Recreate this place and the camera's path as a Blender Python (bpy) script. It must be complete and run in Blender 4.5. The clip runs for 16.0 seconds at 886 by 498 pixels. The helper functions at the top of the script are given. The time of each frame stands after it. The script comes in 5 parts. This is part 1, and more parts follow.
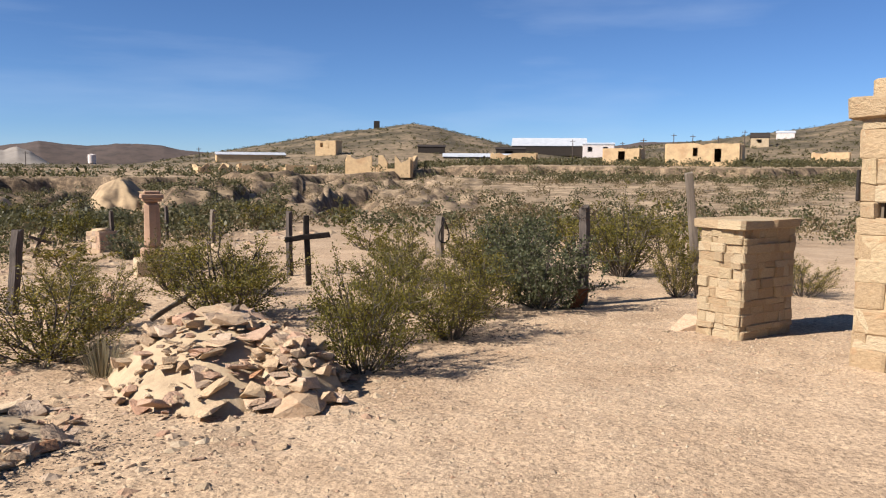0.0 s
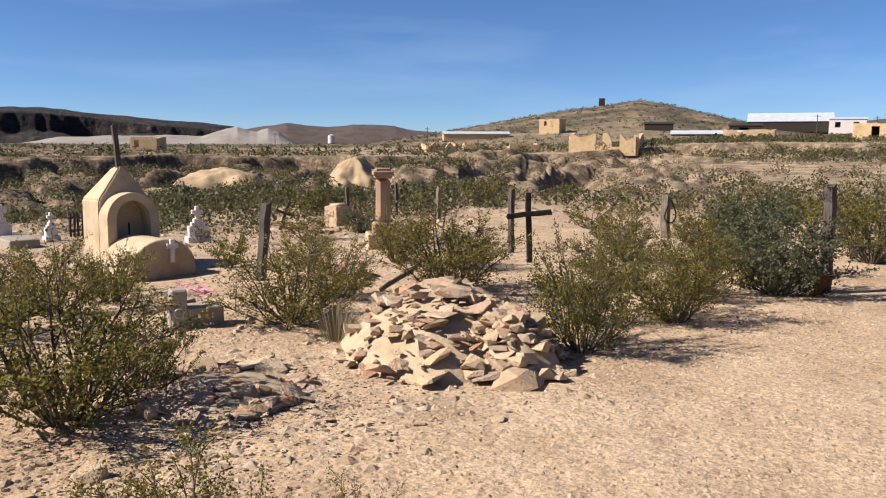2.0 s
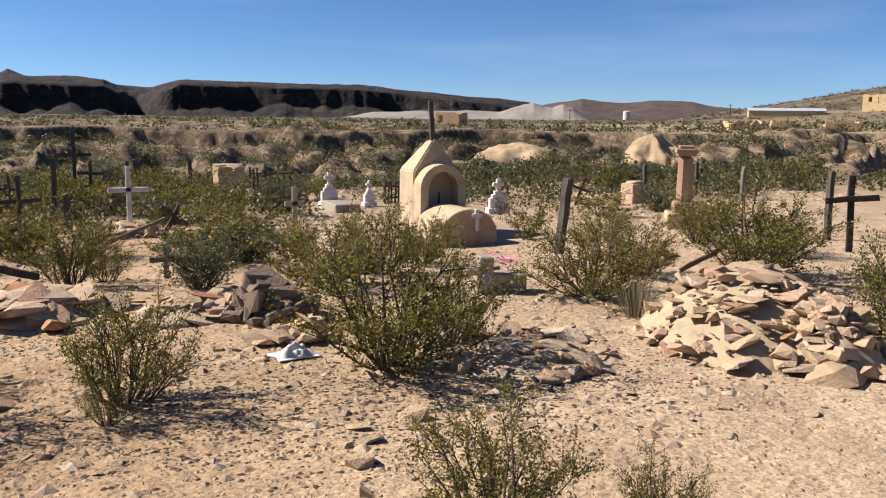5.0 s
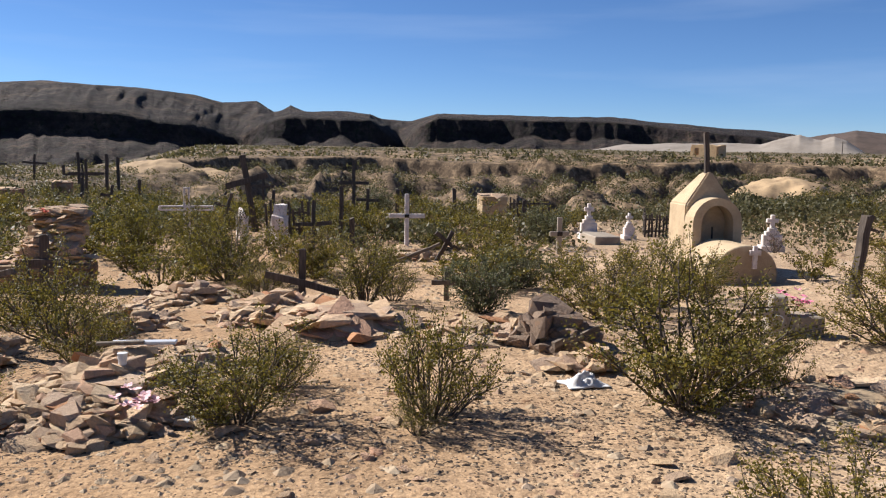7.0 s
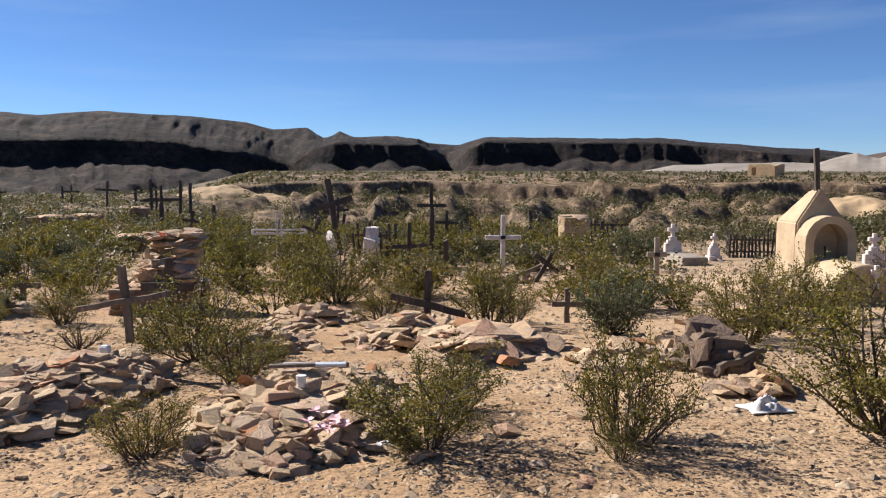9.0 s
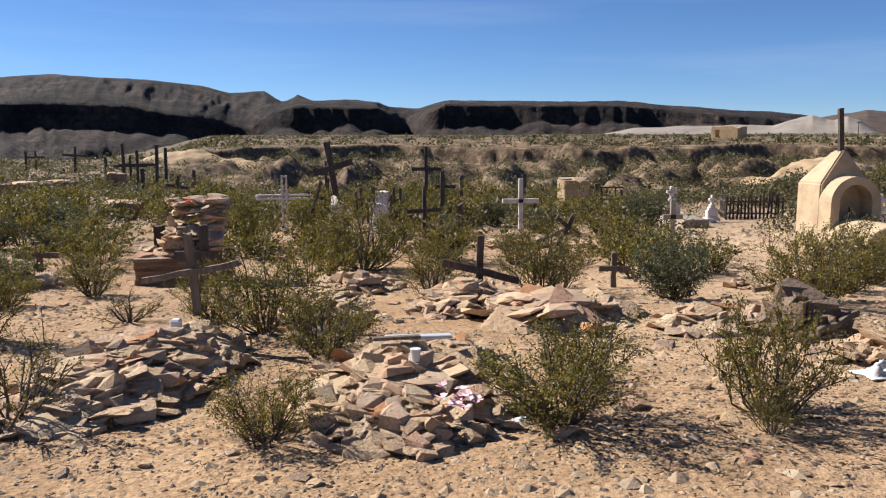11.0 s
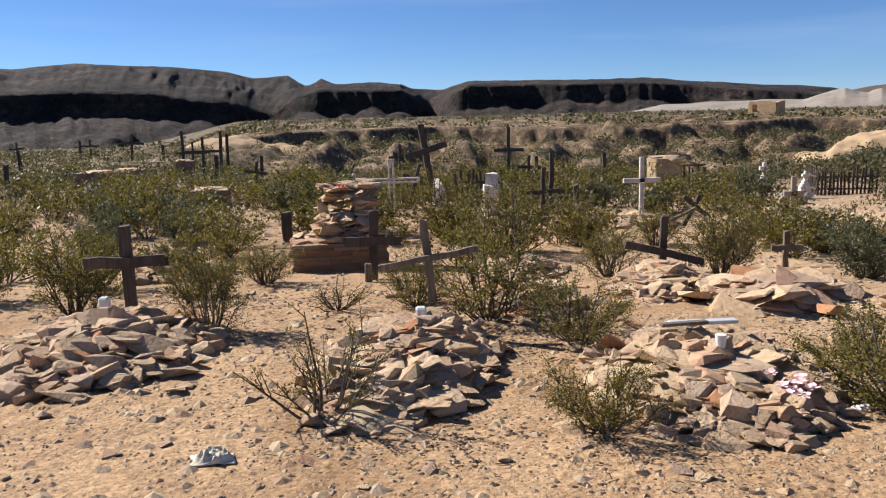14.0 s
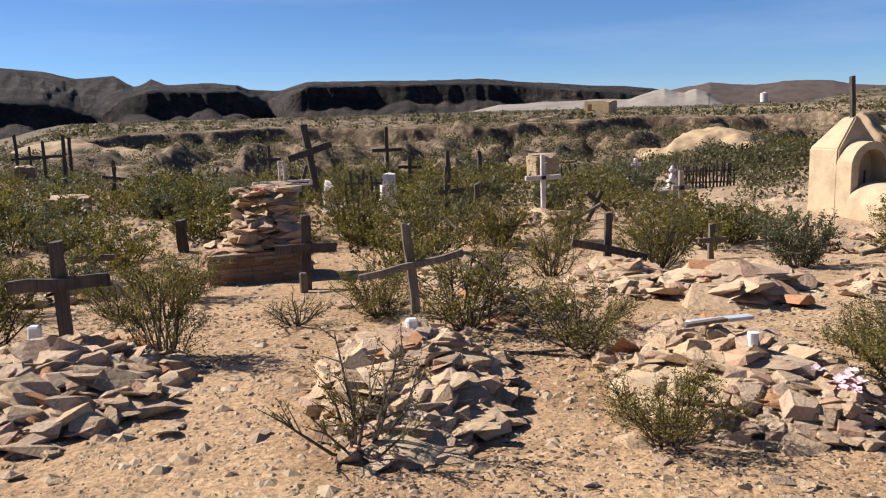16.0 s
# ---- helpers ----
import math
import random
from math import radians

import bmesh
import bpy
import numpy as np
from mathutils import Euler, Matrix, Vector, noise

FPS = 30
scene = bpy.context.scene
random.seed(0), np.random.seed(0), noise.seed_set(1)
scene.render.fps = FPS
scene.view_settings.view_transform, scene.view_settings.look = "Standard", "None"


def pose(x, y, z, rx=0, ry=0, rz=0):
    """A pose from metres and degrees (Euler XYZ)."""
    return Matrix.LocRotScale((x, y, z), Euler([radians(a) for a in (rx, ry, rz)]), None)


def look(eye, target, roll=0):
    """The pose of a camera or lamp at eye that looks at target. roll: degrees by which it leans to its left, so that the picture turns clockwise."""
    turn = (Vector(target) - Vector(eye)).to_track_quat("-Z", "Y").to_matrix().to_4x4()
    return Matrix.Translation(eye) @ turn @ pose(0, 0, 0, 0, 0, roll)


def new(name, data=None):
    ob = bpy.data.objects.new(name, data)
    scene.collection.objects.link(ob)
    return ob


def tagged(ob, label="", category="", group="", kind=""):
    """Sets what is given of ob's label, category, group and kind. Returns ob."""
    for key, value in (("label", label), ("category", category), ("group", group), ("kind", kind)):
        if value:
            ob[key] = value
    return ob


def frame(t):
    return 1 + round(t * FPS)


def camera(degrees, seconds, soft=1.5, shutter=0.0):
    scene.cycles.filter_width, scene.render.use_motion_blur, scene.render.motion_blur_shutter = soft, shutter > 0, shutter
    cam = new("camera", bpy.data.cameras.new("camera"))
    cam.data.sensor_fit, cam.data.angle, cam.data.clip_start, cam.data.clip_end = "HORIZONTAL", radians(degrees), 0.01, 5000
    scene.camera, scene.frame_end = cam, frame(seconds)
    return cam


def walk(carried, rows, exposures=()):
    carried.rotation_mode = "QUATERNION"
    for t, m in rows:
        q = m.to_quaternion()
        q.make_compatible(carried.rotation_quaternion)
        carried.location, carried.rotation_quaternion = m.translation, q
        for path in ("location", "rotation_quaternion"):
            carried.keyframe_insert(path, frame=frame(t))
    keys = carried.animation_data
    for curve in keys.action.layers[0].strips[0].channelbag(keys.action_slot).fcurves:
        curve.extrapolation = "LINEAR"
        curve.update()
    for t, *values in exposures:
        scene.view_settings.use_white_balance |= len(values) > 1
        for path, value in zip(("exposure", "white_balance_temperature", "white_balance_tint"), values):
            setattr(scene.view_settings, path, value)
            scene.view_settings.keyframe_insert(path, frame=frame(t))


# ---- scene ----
cam = camera(56.2, 16.0, soft=1.15)
PATH = [
    (0, (-2.474, -0.391, 1.648), (-0.85, 0.759, 1.454), 0.4),
    (0.5, (-2.46, -0.382, 1.639), (-0.892, 0.841, 1.428), 0.5),
    (1, (-2.443, -0.374, 1.634), (-0.954, 0.942, 1.405), 0.2),
    (1.5, (-2.445, -0.365, 1.634), (-1.078, 1.076, 1.4), 0.2),
    (2, (-2.438, -0.355, 1.625), (-1.177, 1.178, 1.378), 0.1),
    (2.5, (-2.441, -0.358, 1.62), (-1.272, 1.241, 1.344), 0.0),
    (3, (-2.439, -0.348, 1.617), (-1.373, 1.315, 1.308), -0.2),
    (5.5, (-2.637, -0.397, 1.621), (-2.141, 1.518, 1.327), 0.5),
    (6, (-2.633, -0.33, 1.595), (-2.343, 1.629, 1.315), 0.2),
    (6.5, (-2.76, -0.336, 1.593), (-2.619, 1.643, 1.339), 0.5),
    (7, (-2.965, -0.362, 1.603), (-2.871, 1.621, 1.365), 0.8),
    (7.5, (-3.108, -0.306, 1.553), (-3.073, 1.682, 1.336), 0.7),
    (8, (-3.305, -0.223, 1.552), (-3.341, 1.767, 1.353), 0.3),
    (8.5, (-3.543, -0.226, 1.559), (-3.579, 1.766, 1.38), 0.2),
    (11, (-4.731, 0.1, 1.533), (-4.658, 2.081, 1.264), -0.2),
    (11.5, (-4.935, 0.211, 1.535), (-4.898, 2.188, 1.235), -0.3),
    (12, (-5.211, 0.265, 1.519), (-5.186, 2.24, 1.204), 0.5),
    (12.5, (-5.487, 0.248, 1.54), (-5.507, 2.224, 1.234), 0.4),
    (13, (-5.755, 0.334, 1.529), (-5.837, 2.308, 1.217), -0.1),
    (13.5, (-6.032, 0.297, 1.532), (-6.08, 2.274, 1.227), -1.0),
    (14, (-6.291, 0.303, 1.547), (-6.279, 2.279, 1.235), -1.4),
    (14.5, (-6.532, 0.435, 1.532), (-6.468, 2.408, 1.211), -1.6),
    (15, (-6.767, 0.528, 1.543), (-6.62, 2.497, 1.228), -2.2),
    (15.5, (-7.025, 0.626, 1.549), (-6.759, 2.583, 1.232), -2.1),
    (16, (-7.213, 0.823, 1.536), (-6.831, 2.76, 1.216), -1.8),
]
walk(cam, [(t, look(eye, target, roll)) for t, eye, target, roll in PATH], [(0.0, 0.94, 6130, 12), (16.0, 0.94, 6130, 12)])

# ---- sky, sun, exposure ----
SUN_AZ, SUN_EL = 60.0, 38.0          # degrees left of +y, and above the horizon
world = bpy.data.worlds.new("sky")
scene.world = world
world.use_nodes = True
wn, wl = world.node_tree.nodes, world.node_tree.links
wn.clear()
sky = wn.new("ShaderNodeTexSky")
sky.sky_type, sky.sun_disc = "NISHITA", False
sky.sun_elevation, sky.sun_rotation = radians(SUN_EL), radians(360 - SUN_AZ)
sky.altitude, sky.air_density, sky.dust_density, sky.ozone_density = 1500, 0.78, 0.0, 8.0
wtc = wn.new("ShaderNodeTexCoord")
wmap = wn.new("ShaderNodeMapping")
wmap.inputs["Scale"].default_value = (1.2, 2.6, 13.0)
wmap.inputs["Rotation"].default_value = (0.12, -0.10, 0.5)
cirrus = wn.new("ShaderNodeTexNoise")
cirrus.inputs["Scale"].default_value, cirrus.inputs["Detail"].default_value = 1.6, 7
cramp = wn.new("ShaderNodeMapRange")
for key, value in (("From Min", 0.5), ("From Max", 0.85), ("To Min", 0.0), ("To Max", 0.22)):
    cramp.inputs[key].default_value = value
cmix = wn.new("ShaderNodeMix")
cmix.data_type = "RGBA"
cmix.inputs[7].default_value = (6.5, 7.5, 9.0, 1)
wbg, wout = wn.new("ShaderNodeBackground"), wn.new("ShaderNodeOutputWorld")
wbg.inputs["Strength"].default_value = 0.055
wl.new(wtc.outputs["Generated"], wmap.inputs["Vector"])
wl.new(wmap.outputs[0], cirrus.inputs["Vector"])
wl.new(cirrus.outputs["Fac"], cramp.inputs["Value"])
wl.new(cramp.outputs[0], cmix.inputs[0])
wl.new(sky.outputs[0], cmix.inputs[6])
wl.new(cmix.outputs[2], wbg.inputs["Color"])
wl.new(wbg.outputs[0], wout.inputs["Surface"])

sun = new("sun", bpy.data.lights.new("sun", "SUN"))
sun.data.energy, sun.data.angle, sun.data.color = 5.0, radians(0.53), (1.0, 0.92, 0.80)
_a, _e = radians(SUN_AZ), radians(SUN_EL)
sun.matrix_basis = look((-math.sin(_a) * math.cos(_e) * 50, math.cos(_a) * math.cos(_e) * 50, math.sin(_e) * 50), (0, 0, 0))

# ---- materials ----
class Nodes:
    """A short hand for building one node material."""

    def __init__(self, name, rough=0.9):
        self.mat = bpy.data.materials.new(name)
        self.mat.use_nodes = True
        self.tree = self.mat.node_tree
        self.bsdf = self.tree.nodes["Principled BSDF"]
        self.bsdf.inputs["Roughness"].default_value = rough
        self.bsdf.inputs["Specular IOR Level"].default_value = 0.2
        self.coord = self.add("ShaderNodeTexCoord")
        self.pos = self.coord.outputs["Object"]

    def add(self, kind):
        return self.tree.nodes.new(kind)

    def link(self, a, b):
        self.tree.links.new(a, b)

    def world(self):
        self.pos = self.add("ShaderNodeNewGeometry").outputs["Position"]
        return self

    def noise(self, scale, detail=5, rough=0.55, stretch=None):
        n = self.add("ShaderNodeTexNoise")
        n.inputs["Scale"].default_value, n.inputs["Detail"].default_value, n.inputs["Roughness"].default_value = scale, detail, rough
        if stretch:
            m = self.add("ShaderNodeMapping")
            m.inputs["Scale"].default_value = stretch
            self.link(self.pos, m.inputs["Vector"])
            self.link(m.outputs[0], n.inputs["Vector"])
        else:
            self.link(self.pos, n.inputs["Vector"])
        return n.outputs["Fac"]

    def cells(self, scale, out="Distance"):
        v = self.add("ShaderNodeTexVoronoi")
        v.inputs["Scale"].default_value = scale
        self.link(self.pos, v.inputs["Vector"])
        return v.outputs[out]

    def remap(self, value, a, b, c=0.0, d=1.0):
        m = self.add("ShaderNodeMapRange")
        for key, x in (("From Min", a), ("From Max", b), ("To Min", c), ("To Max", d)):
            m.inputs[key].default_value = x
        self.link(value, m.inputs["Value"])
        return m.outputs[0]

    def mix(self, fac, a, b, blend="MIX"):
        m = self.add("ShaderNodeMix")
        m.data_type, m.blend_type = "RGBA", blend
        for slot, x in ((0, fac), (6, a), (7, b)):
            if isinstance(x, (int, float)):
                m.inputs[slot].default_value = x
            elif isinstance(x, tuple):
                m.inputs[slot].default_value = (*x, 1)
            else:
                self.link(x, m.inputs[slot])
        return m.outputs[2]

    def maths(self, op, a, b=0.0):
        m = self.add("ShaderNodeMath")
        m.operation = op
        for slot, x in ((0, a), (1, b)):
            if isinstance(x, (int, float)):
                m.inputs[slot].default_value = x
            else:
                self.link(x, m.inputs[slot])
        return m.outputs[0]

    def random(self):
        return self.add("ShaderNodeObjectInfo").outputs["Random"]

    def island(self):
        return self.add("ShaderNodeNewGeometry").outputs["Random Per Island"]

    def ramp(self, value, stops):
        r = self.add("ShaderNodeValToRGB")
        while len(r.color_ramp.elements) < len(stops):
            r.color_ramp.elements.new(0.5)
        for e, (p, c) in zip(r.color_ramp.elements, stops):
            e.position, e.color = p, (*c, 1)
        self.link(value, r.inputs[0])
        return r.outputs[0]

    def bump(self, height, strength=0.5, distance=0.02, chain=None):
        b = self.add("ShaderNodeBump")
        b.inputs["Strength"].default_value, b.inputs["Distance"].default_value = strength, distance
        self.link(height, b.inputs["Height"])
        if chain:
            self.link(chain, b.inputs["Normal"])
        return b.outputs[0]

    def done(self, colour, normal=None):
        if isinstance(colour, tuple):
            self.bsdf.inputs["Base Color"].default_value = (*colour, 1)
        else:
            self.link(colour, self.bsdf.inputs["Base Color"])
        if normal:
            self.link(normal, self.bsdf.inputs["Normal"])
        return self.mat


def mat_ground():
    n = Nodes("desert_ground", 0.95).world()
    c = n.ramp(n.noise(0.35, 6), [(0.3, (0.374, 0.263, 0.162)), (0.55, (0.454, 0.331, 0.212)), (0.75, (0.410, 0.295, 0.187))])
    grit = n.ramp(n.cells(55, "Color"), [(0.0, (0.42, 0.39, 0.36)), (0.45, (0.98, 0.96, 0.93)), (1.0, (1.32, 1.28, 1.2))])
    c = n.mix(0.75, c, grit, "MULTIPLY")
    patch = n.ramp(n.noise(1.1, 7, 0.7), [(0.36, (0.66, 0.60, 0.54)), (0.56, (1.06, 1.05, 1.03))])
    c = n.mix(n.remap(n.noise(0.16, 3), 0.38, 0.6, 0.35, 0.9), c, patch, "MULTIPLY")
    small = n.ramp(n.noise(22, 6, 0.78), [(0.34, (0.60, 0.56, 0.52)), (0.55, (1.10, 1.08, 1.05))])
    c = n.mix(0.8, c, small, "MULTIPLY")
    split = n.add("ShaderNodeSeparateXYZ")
    n.link(n.pos, split.inputs[0])
    c = n.mix(n.remap(split.outputs[0], 0.0, -5.0), c, n.mix(1.0, c, (0.82, 0.775, 0.73), "MULTIPLY"))
    c = n.mix(n.remap(split.outputs[0], -4, 1), c, n.mix(1.0, c, (0.985, 1.02, 1.10), "MULTIPLY"))
    r2 = n.maths("SQRT", n.maths("ADD", n.maths("POWER", split.outputs[0], 2.0), n.maths("POWER", split.outputs[1], 2.0)))
    away = n.remap(r2, 13, 38)
    distant = n.ramp(n.noise(0.4, 9, 0.72), [(0.37, (0.050, 0.037, 0.024)), (0.50, (0.125, 0.090, 0.056)), (0.62, (0.33, 0.24, 0.15))])
    distant = n.mix(0.85, distant, n.ramp(n.noise(2.4, 7, 0.75), [(0.36, (0.45, 0.42, 0.38)), (0.58, (1.15, 1.1, 1.02))]), "MULTIPLY")
    zone = n.remap(n.maths("SUBTRACT", split.outputs[0], n.maths("MULTIPLY", split.outputs[1], 0.4)), 4, 20)
    tan_slope = n.ramp(n.noise(0.5, 8, 0.72), [(0.36, (0.105, 0.076, 0.047)), (0.50, (0.25, 0.182, 0.112)), (0.63, (0.40, 0.295, 0.185))])
    distant = n.mix(zone, distant, tan_slope)
    c = n.mix(away, c, distant)
    stony = n.ramp(n.noise(0.06, 9, 0.7), [(0.38, (0.060, 0.052, 0.032)), (0.52, (0.130, 0.102, 0.064)), (0.66, (0.27, 0.205, 0.135))])
    stony = n.mix(0.8, stony, n.ramp(n.noise(0.55, 6, 0.75), [(0.40, (0.40, 0.40, 0.36)), (0.56, (1.2, 1.15, 1.1))]), "MULTIPLY")
    c = n.mix(n.remap(r2, 170, 300), c, stony)
    # steep bank faces turn darker: their shade is painted into the colour
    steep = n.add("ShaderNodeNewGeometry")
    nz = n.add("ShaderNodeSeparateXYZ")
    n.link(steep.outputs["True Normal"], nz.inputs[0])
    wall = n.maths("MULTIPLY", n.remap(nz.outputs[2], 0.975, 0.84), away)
    # brown clay tones, the dark stops standing for shaded bank faces
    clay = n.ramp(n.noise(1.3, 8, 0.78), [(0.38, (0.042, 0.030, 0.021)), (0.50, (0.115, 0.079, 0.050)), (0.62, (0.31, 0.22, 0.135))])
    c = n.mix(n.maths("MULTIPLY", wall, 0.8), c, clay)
    b = n.bump(n.noise(45, 4, 0.7), 0.5, 0.012)
    b = n.bump(n.noise(16, 6, 0.7), 0.25, 0.015, b)
    b = n.bump(n.noise(0.4, 8, 0.65), 0.5, 0.4, b)
    return n.done(c, b)


def mat_mesa():
    n = Nodes("mesa_rock", 0.95).world()
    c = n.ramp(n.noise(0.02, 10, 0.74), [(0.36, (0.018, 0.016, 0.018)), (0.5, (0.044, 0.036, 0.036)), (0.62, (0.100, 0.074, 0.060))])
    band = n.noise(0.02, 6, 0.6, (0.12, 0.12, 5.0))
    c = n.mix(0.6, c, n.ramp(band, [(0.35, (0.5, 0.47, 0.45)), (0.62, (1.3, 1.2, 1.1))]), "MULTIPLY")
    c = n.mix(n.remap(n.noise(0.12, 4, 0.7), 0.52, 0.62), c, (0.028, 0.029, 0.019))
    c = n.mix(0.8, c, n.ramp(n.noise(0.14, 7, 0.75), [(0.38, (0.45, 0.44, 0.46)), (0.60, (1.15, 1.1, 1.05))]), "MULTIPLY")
    b = n.bump(n.noise(0.05, 10, 0.72), 1.0, 12.0)
    return n.done(c, b)



def mat_stone(name, tones, rough=0.9, spread="object", scale=1.0):
    """Broken desert stone; its tone changes from piece to piece."""
    n = Nodes(name, rough)
    pick = n.random() if spread == "object" else n.island()
    stops = [(i / (len(tones) - 1), t) for i, t in enumerate(tones)]
    c = n.ramp(pick, stops)
    c = n.mix(0.7, c, n.ramp(n.noise(9 * scale, 6, 0.65), [(0.3, (0.68, 0.66, 0.64)), (0.65, (1.12, 1.1, 1.06))]), "MULTIPLY")
    c = n.mix(n.remap(n.noise(3.0 * scale, 3), 0.56, 0.72, 0, 0.45), c, (0.36, 0.20, 0.10))
    b = n.bump(n.noise(26 * scale, 8, 0.7), 0.7, 0.012)
    b = n.bump(n.noise(6 * scale, 3), 0.5, 0.03, b)
    return n.done(c, b)


def mat_wood(name, dark, light):
    n = Nodes(name, 0.85)
    grain = n.noise(7, 8, 0.65, (6, 6, 0.5))
    c = n.ramp(grain, [(0.3, dark), (0.7, light)])
    c = n.mix(0.6, c, n.ramp(n.noise(3.5, 5), [(0.35, (0.6, 0.6, 0.6)), (0.65, (1.15, 1.1, 1.05))]), "MULTIPLY")
    return n.done(c, n.bump(grain, 0.6, 0.01))


def mat_plaster(name, base, stain, rough=0.85, scale=1.0, amount=0.8):
    n = Nodes(name, rough)
    c = n.mix(n.remap(n.noise(2.2 * scale, 7, 0.62), 0.45, 0.68, 0, amount), base, stain)
    c = n.mix(0.6, c, n.ramp(n.noise(18 * scale, 5, 0.7), [(0.3, (0.82, 0.81, 0.8)), (0.6, (1.05, 1.05, 1.05))]), "MULTIPLY")
    b = n.bump(n.noise(30 * scale, 6, 0.7), 0.5, 0.01)
    return n.done(c, n.bump(n.noise(4 * scale, 4), 0.4, 0.03, b))


def mat_leaf(name, low, mid, high):
    n = Nodes(name, 0.55)
    c = n.ramp(n.island(), [(0.0, low), (0.55, mid), (1.0, high)])
    c = n.mix(0.5, c, n.ramp(n.random(), [(0.0, (0.75, 0.8, 0.7)), (1.0, (1.2, 1.1, 1.05))]), "MULTIPLY")
    n.link(c, n.bsdf.inputs["Base Color"])
    n.bsdf.inputs["Specular IOR Level"].default_value = 0.35
    thin = n.add("ShaderNodeBsdfTranslucent")
    n.link(c, thin.inputs["Color"])
    both = n.add("ShaderNodeMixShader")
    both.inputs[0].default_value = 0.42
    n.link(n.bsdf.outputs[0], both.inputs[1])
    n.link(thin.outputs[0], both.inputs[2])
    n.link(both.outputs[0], n.tree.nodes["Material Output"].inputs["Surface"])
    return n.mat


def mat_plain(name, a, b, rough=0.7, metal=0.0, scale=14):
    n = Nodes(name, rough)
    n.bsdf.inputs["Metallic"].default_value = metal
    f = n.noise(scale, 5, 0.6)
    return n.done(n.ramp(f, [(0.35, a), (0.65, b)]), n.bump(f, 0.3, 0.01))


M_GROUND, M_MESA = mat_ground(), mat_mesa()
TAN = [(0.396, 0.274, 0.174), (0.540, 0.398, 0.252), (0.450, 0.319, 0.204), (0.576, 0.443, 0.296), (0.432, 0.257, 0.170), (0.522, 0.394, 0.283), (0.342, 0.248, 0.178), (0.540, 0.389, 0.235)]
M_STONE = mat_stone("field_stone", TAN)
M_RUST_STONE = mat_stone("rust_stone", [(0.357, 0.170, 0.085), (0.425, 0.230, 0.119)])
M_PEBBLE = mat_stone("pebbles", [(0.45, 0.33, 0.21), (0.328, 0.246, 0.160), (0.406, 0.312, 0.207), (0.250, 0.183, 0.125), (0.437, 0.347, 0.242), (0.312, 0.199, 0.129), (0.367, 0.289, 0.211)], spread="island")
M_DARK_STONE = mat_stone("dark_stone", [(0.162, 0.117, 0.090), (0.270, 0.198, 0.144), (0.207, 0.149, 0.108)])
M_BLOCK = mat_stone("limestone_block", [(0.392, 0.296, 0.176), (0.432, 0.344, 0.224), (0.336, 0.240, 0.140), (0.416, 0.312, 0.192)])
M_MORTAR = mat_plaster("mortar", (0.143, 0.111, 0.078), (0.091, 0.072, 0.052))
M_EARTH = mat_plaster("grave_earth", (0.421, 0.320, 0.203), (0.312, 0.226, 0.140), scale=3)
M_CAIRN = mat_stone("cairn_stone", [(0.288, 0.173, 0.108), (0.346, 0.223, 0.144), (0.245, 0.144, 0.094), (0.374, 0.274, 0.180)])
M_ADOBE = mat_stone("adobe_wall", [(0.500, 0.356, 0.202), (0.544, 0.388, 0.220)], scale=0.25)
M_WOOD = mat_wood("weathered_wood", (0.046, 0.038, 0.032), (0.126, 0.102, 0.086))
M_PALE_WOOD = mat_wood("grey_wood", (0.110, 0.086, 0.065), (0.234, 0.193, 0.151))
M_WHITE = mat_plaster("white_paint", (0.680, 0.603, 0.561), (0.357, 0.306, 0.255), scale=2)
M_PLASTER = mat_plaster("cream_plaster", (0.459, 0.354, 0.226), (0.304, 0.217, 0.135))
M_CONCRETE = mat_plaster("concrete", (0.315, 0.270, 0.217), (0.203, 0.165, 0.135))
M_PINK_STONE = mat_plaster("red_brown_stone", (0.342, 0.218, 0.142), (0.228, 0.142, 0.095))
M_LEAF = mat_leaf("creosote_leaf", (0.070, 0.063, 0.010), (0.145, 0.124, 0.019), (0.255, 0.20, 0.036))
M_GREY_LEAF = mat_leaf("grey_leaf", (0.054, 0.061, 0.025), (0.099, 0.105, 0.048), (0.162, 0.159, 0.081))
M_DRY = mat_leaf("dry_grass", (0.182, 0.147, 0.091), (0.252, 0.210, 0.133), (0.322, 0.273, 0.182))
M_STEM = mat_wood("stem_bark", (0.052, 0.041, 0.032), (0.140, 0.115, 0.091))
M_SCRUB = mat_leaf("far_scrub", (0.061, 0.058, 0.023), (0.096, 0.090, 0.036), (0.139, 0.119, 0.055))
M_BROWN_SCRUB = mat_leaf("brown_scrub", (0.105, 0.077, 0.037), (0.149, 0.112, 0.053), (0.205, 0.155, 0.077))
M_RUST = mat_plain("rusty_iron", (0.070, 0.035, 0.021), (0.154, 0.070, 0.035), 0.8, 0.4)
M_IRON = mat_plain("black_iron", (0.02, 0.018, 0.016), (0.05, 0.04, 0.035), 0.6, 0.6)
M_CLOTH = mat_plain("white_rag", (0.527, 0.510, 0.493), (0.680, 0.671, 0.663), 0.9)
M_PINK = mat_plain("pink_petals", (0.80, 0.42, 0.46), (0.85, 0.68, 0.66), 0.7, scale=40)
M_MAGENTA = mat_plain("magenta_petals", (0.55, 0.08, 0.20), (0.75, 0.35, 0.45), 0.7, scale=40)
M_RED = mat_plain("red_petals", (0.50, 0.06, 0.05), (0.65, 0.18, 0.12), 0.7, scale=40)
M_TIN = mat_plain("roof_metal", (0.510, 0.527, 0.544), (0.629, 0.637, 0.646), 0.45, 0.3, 0.6)
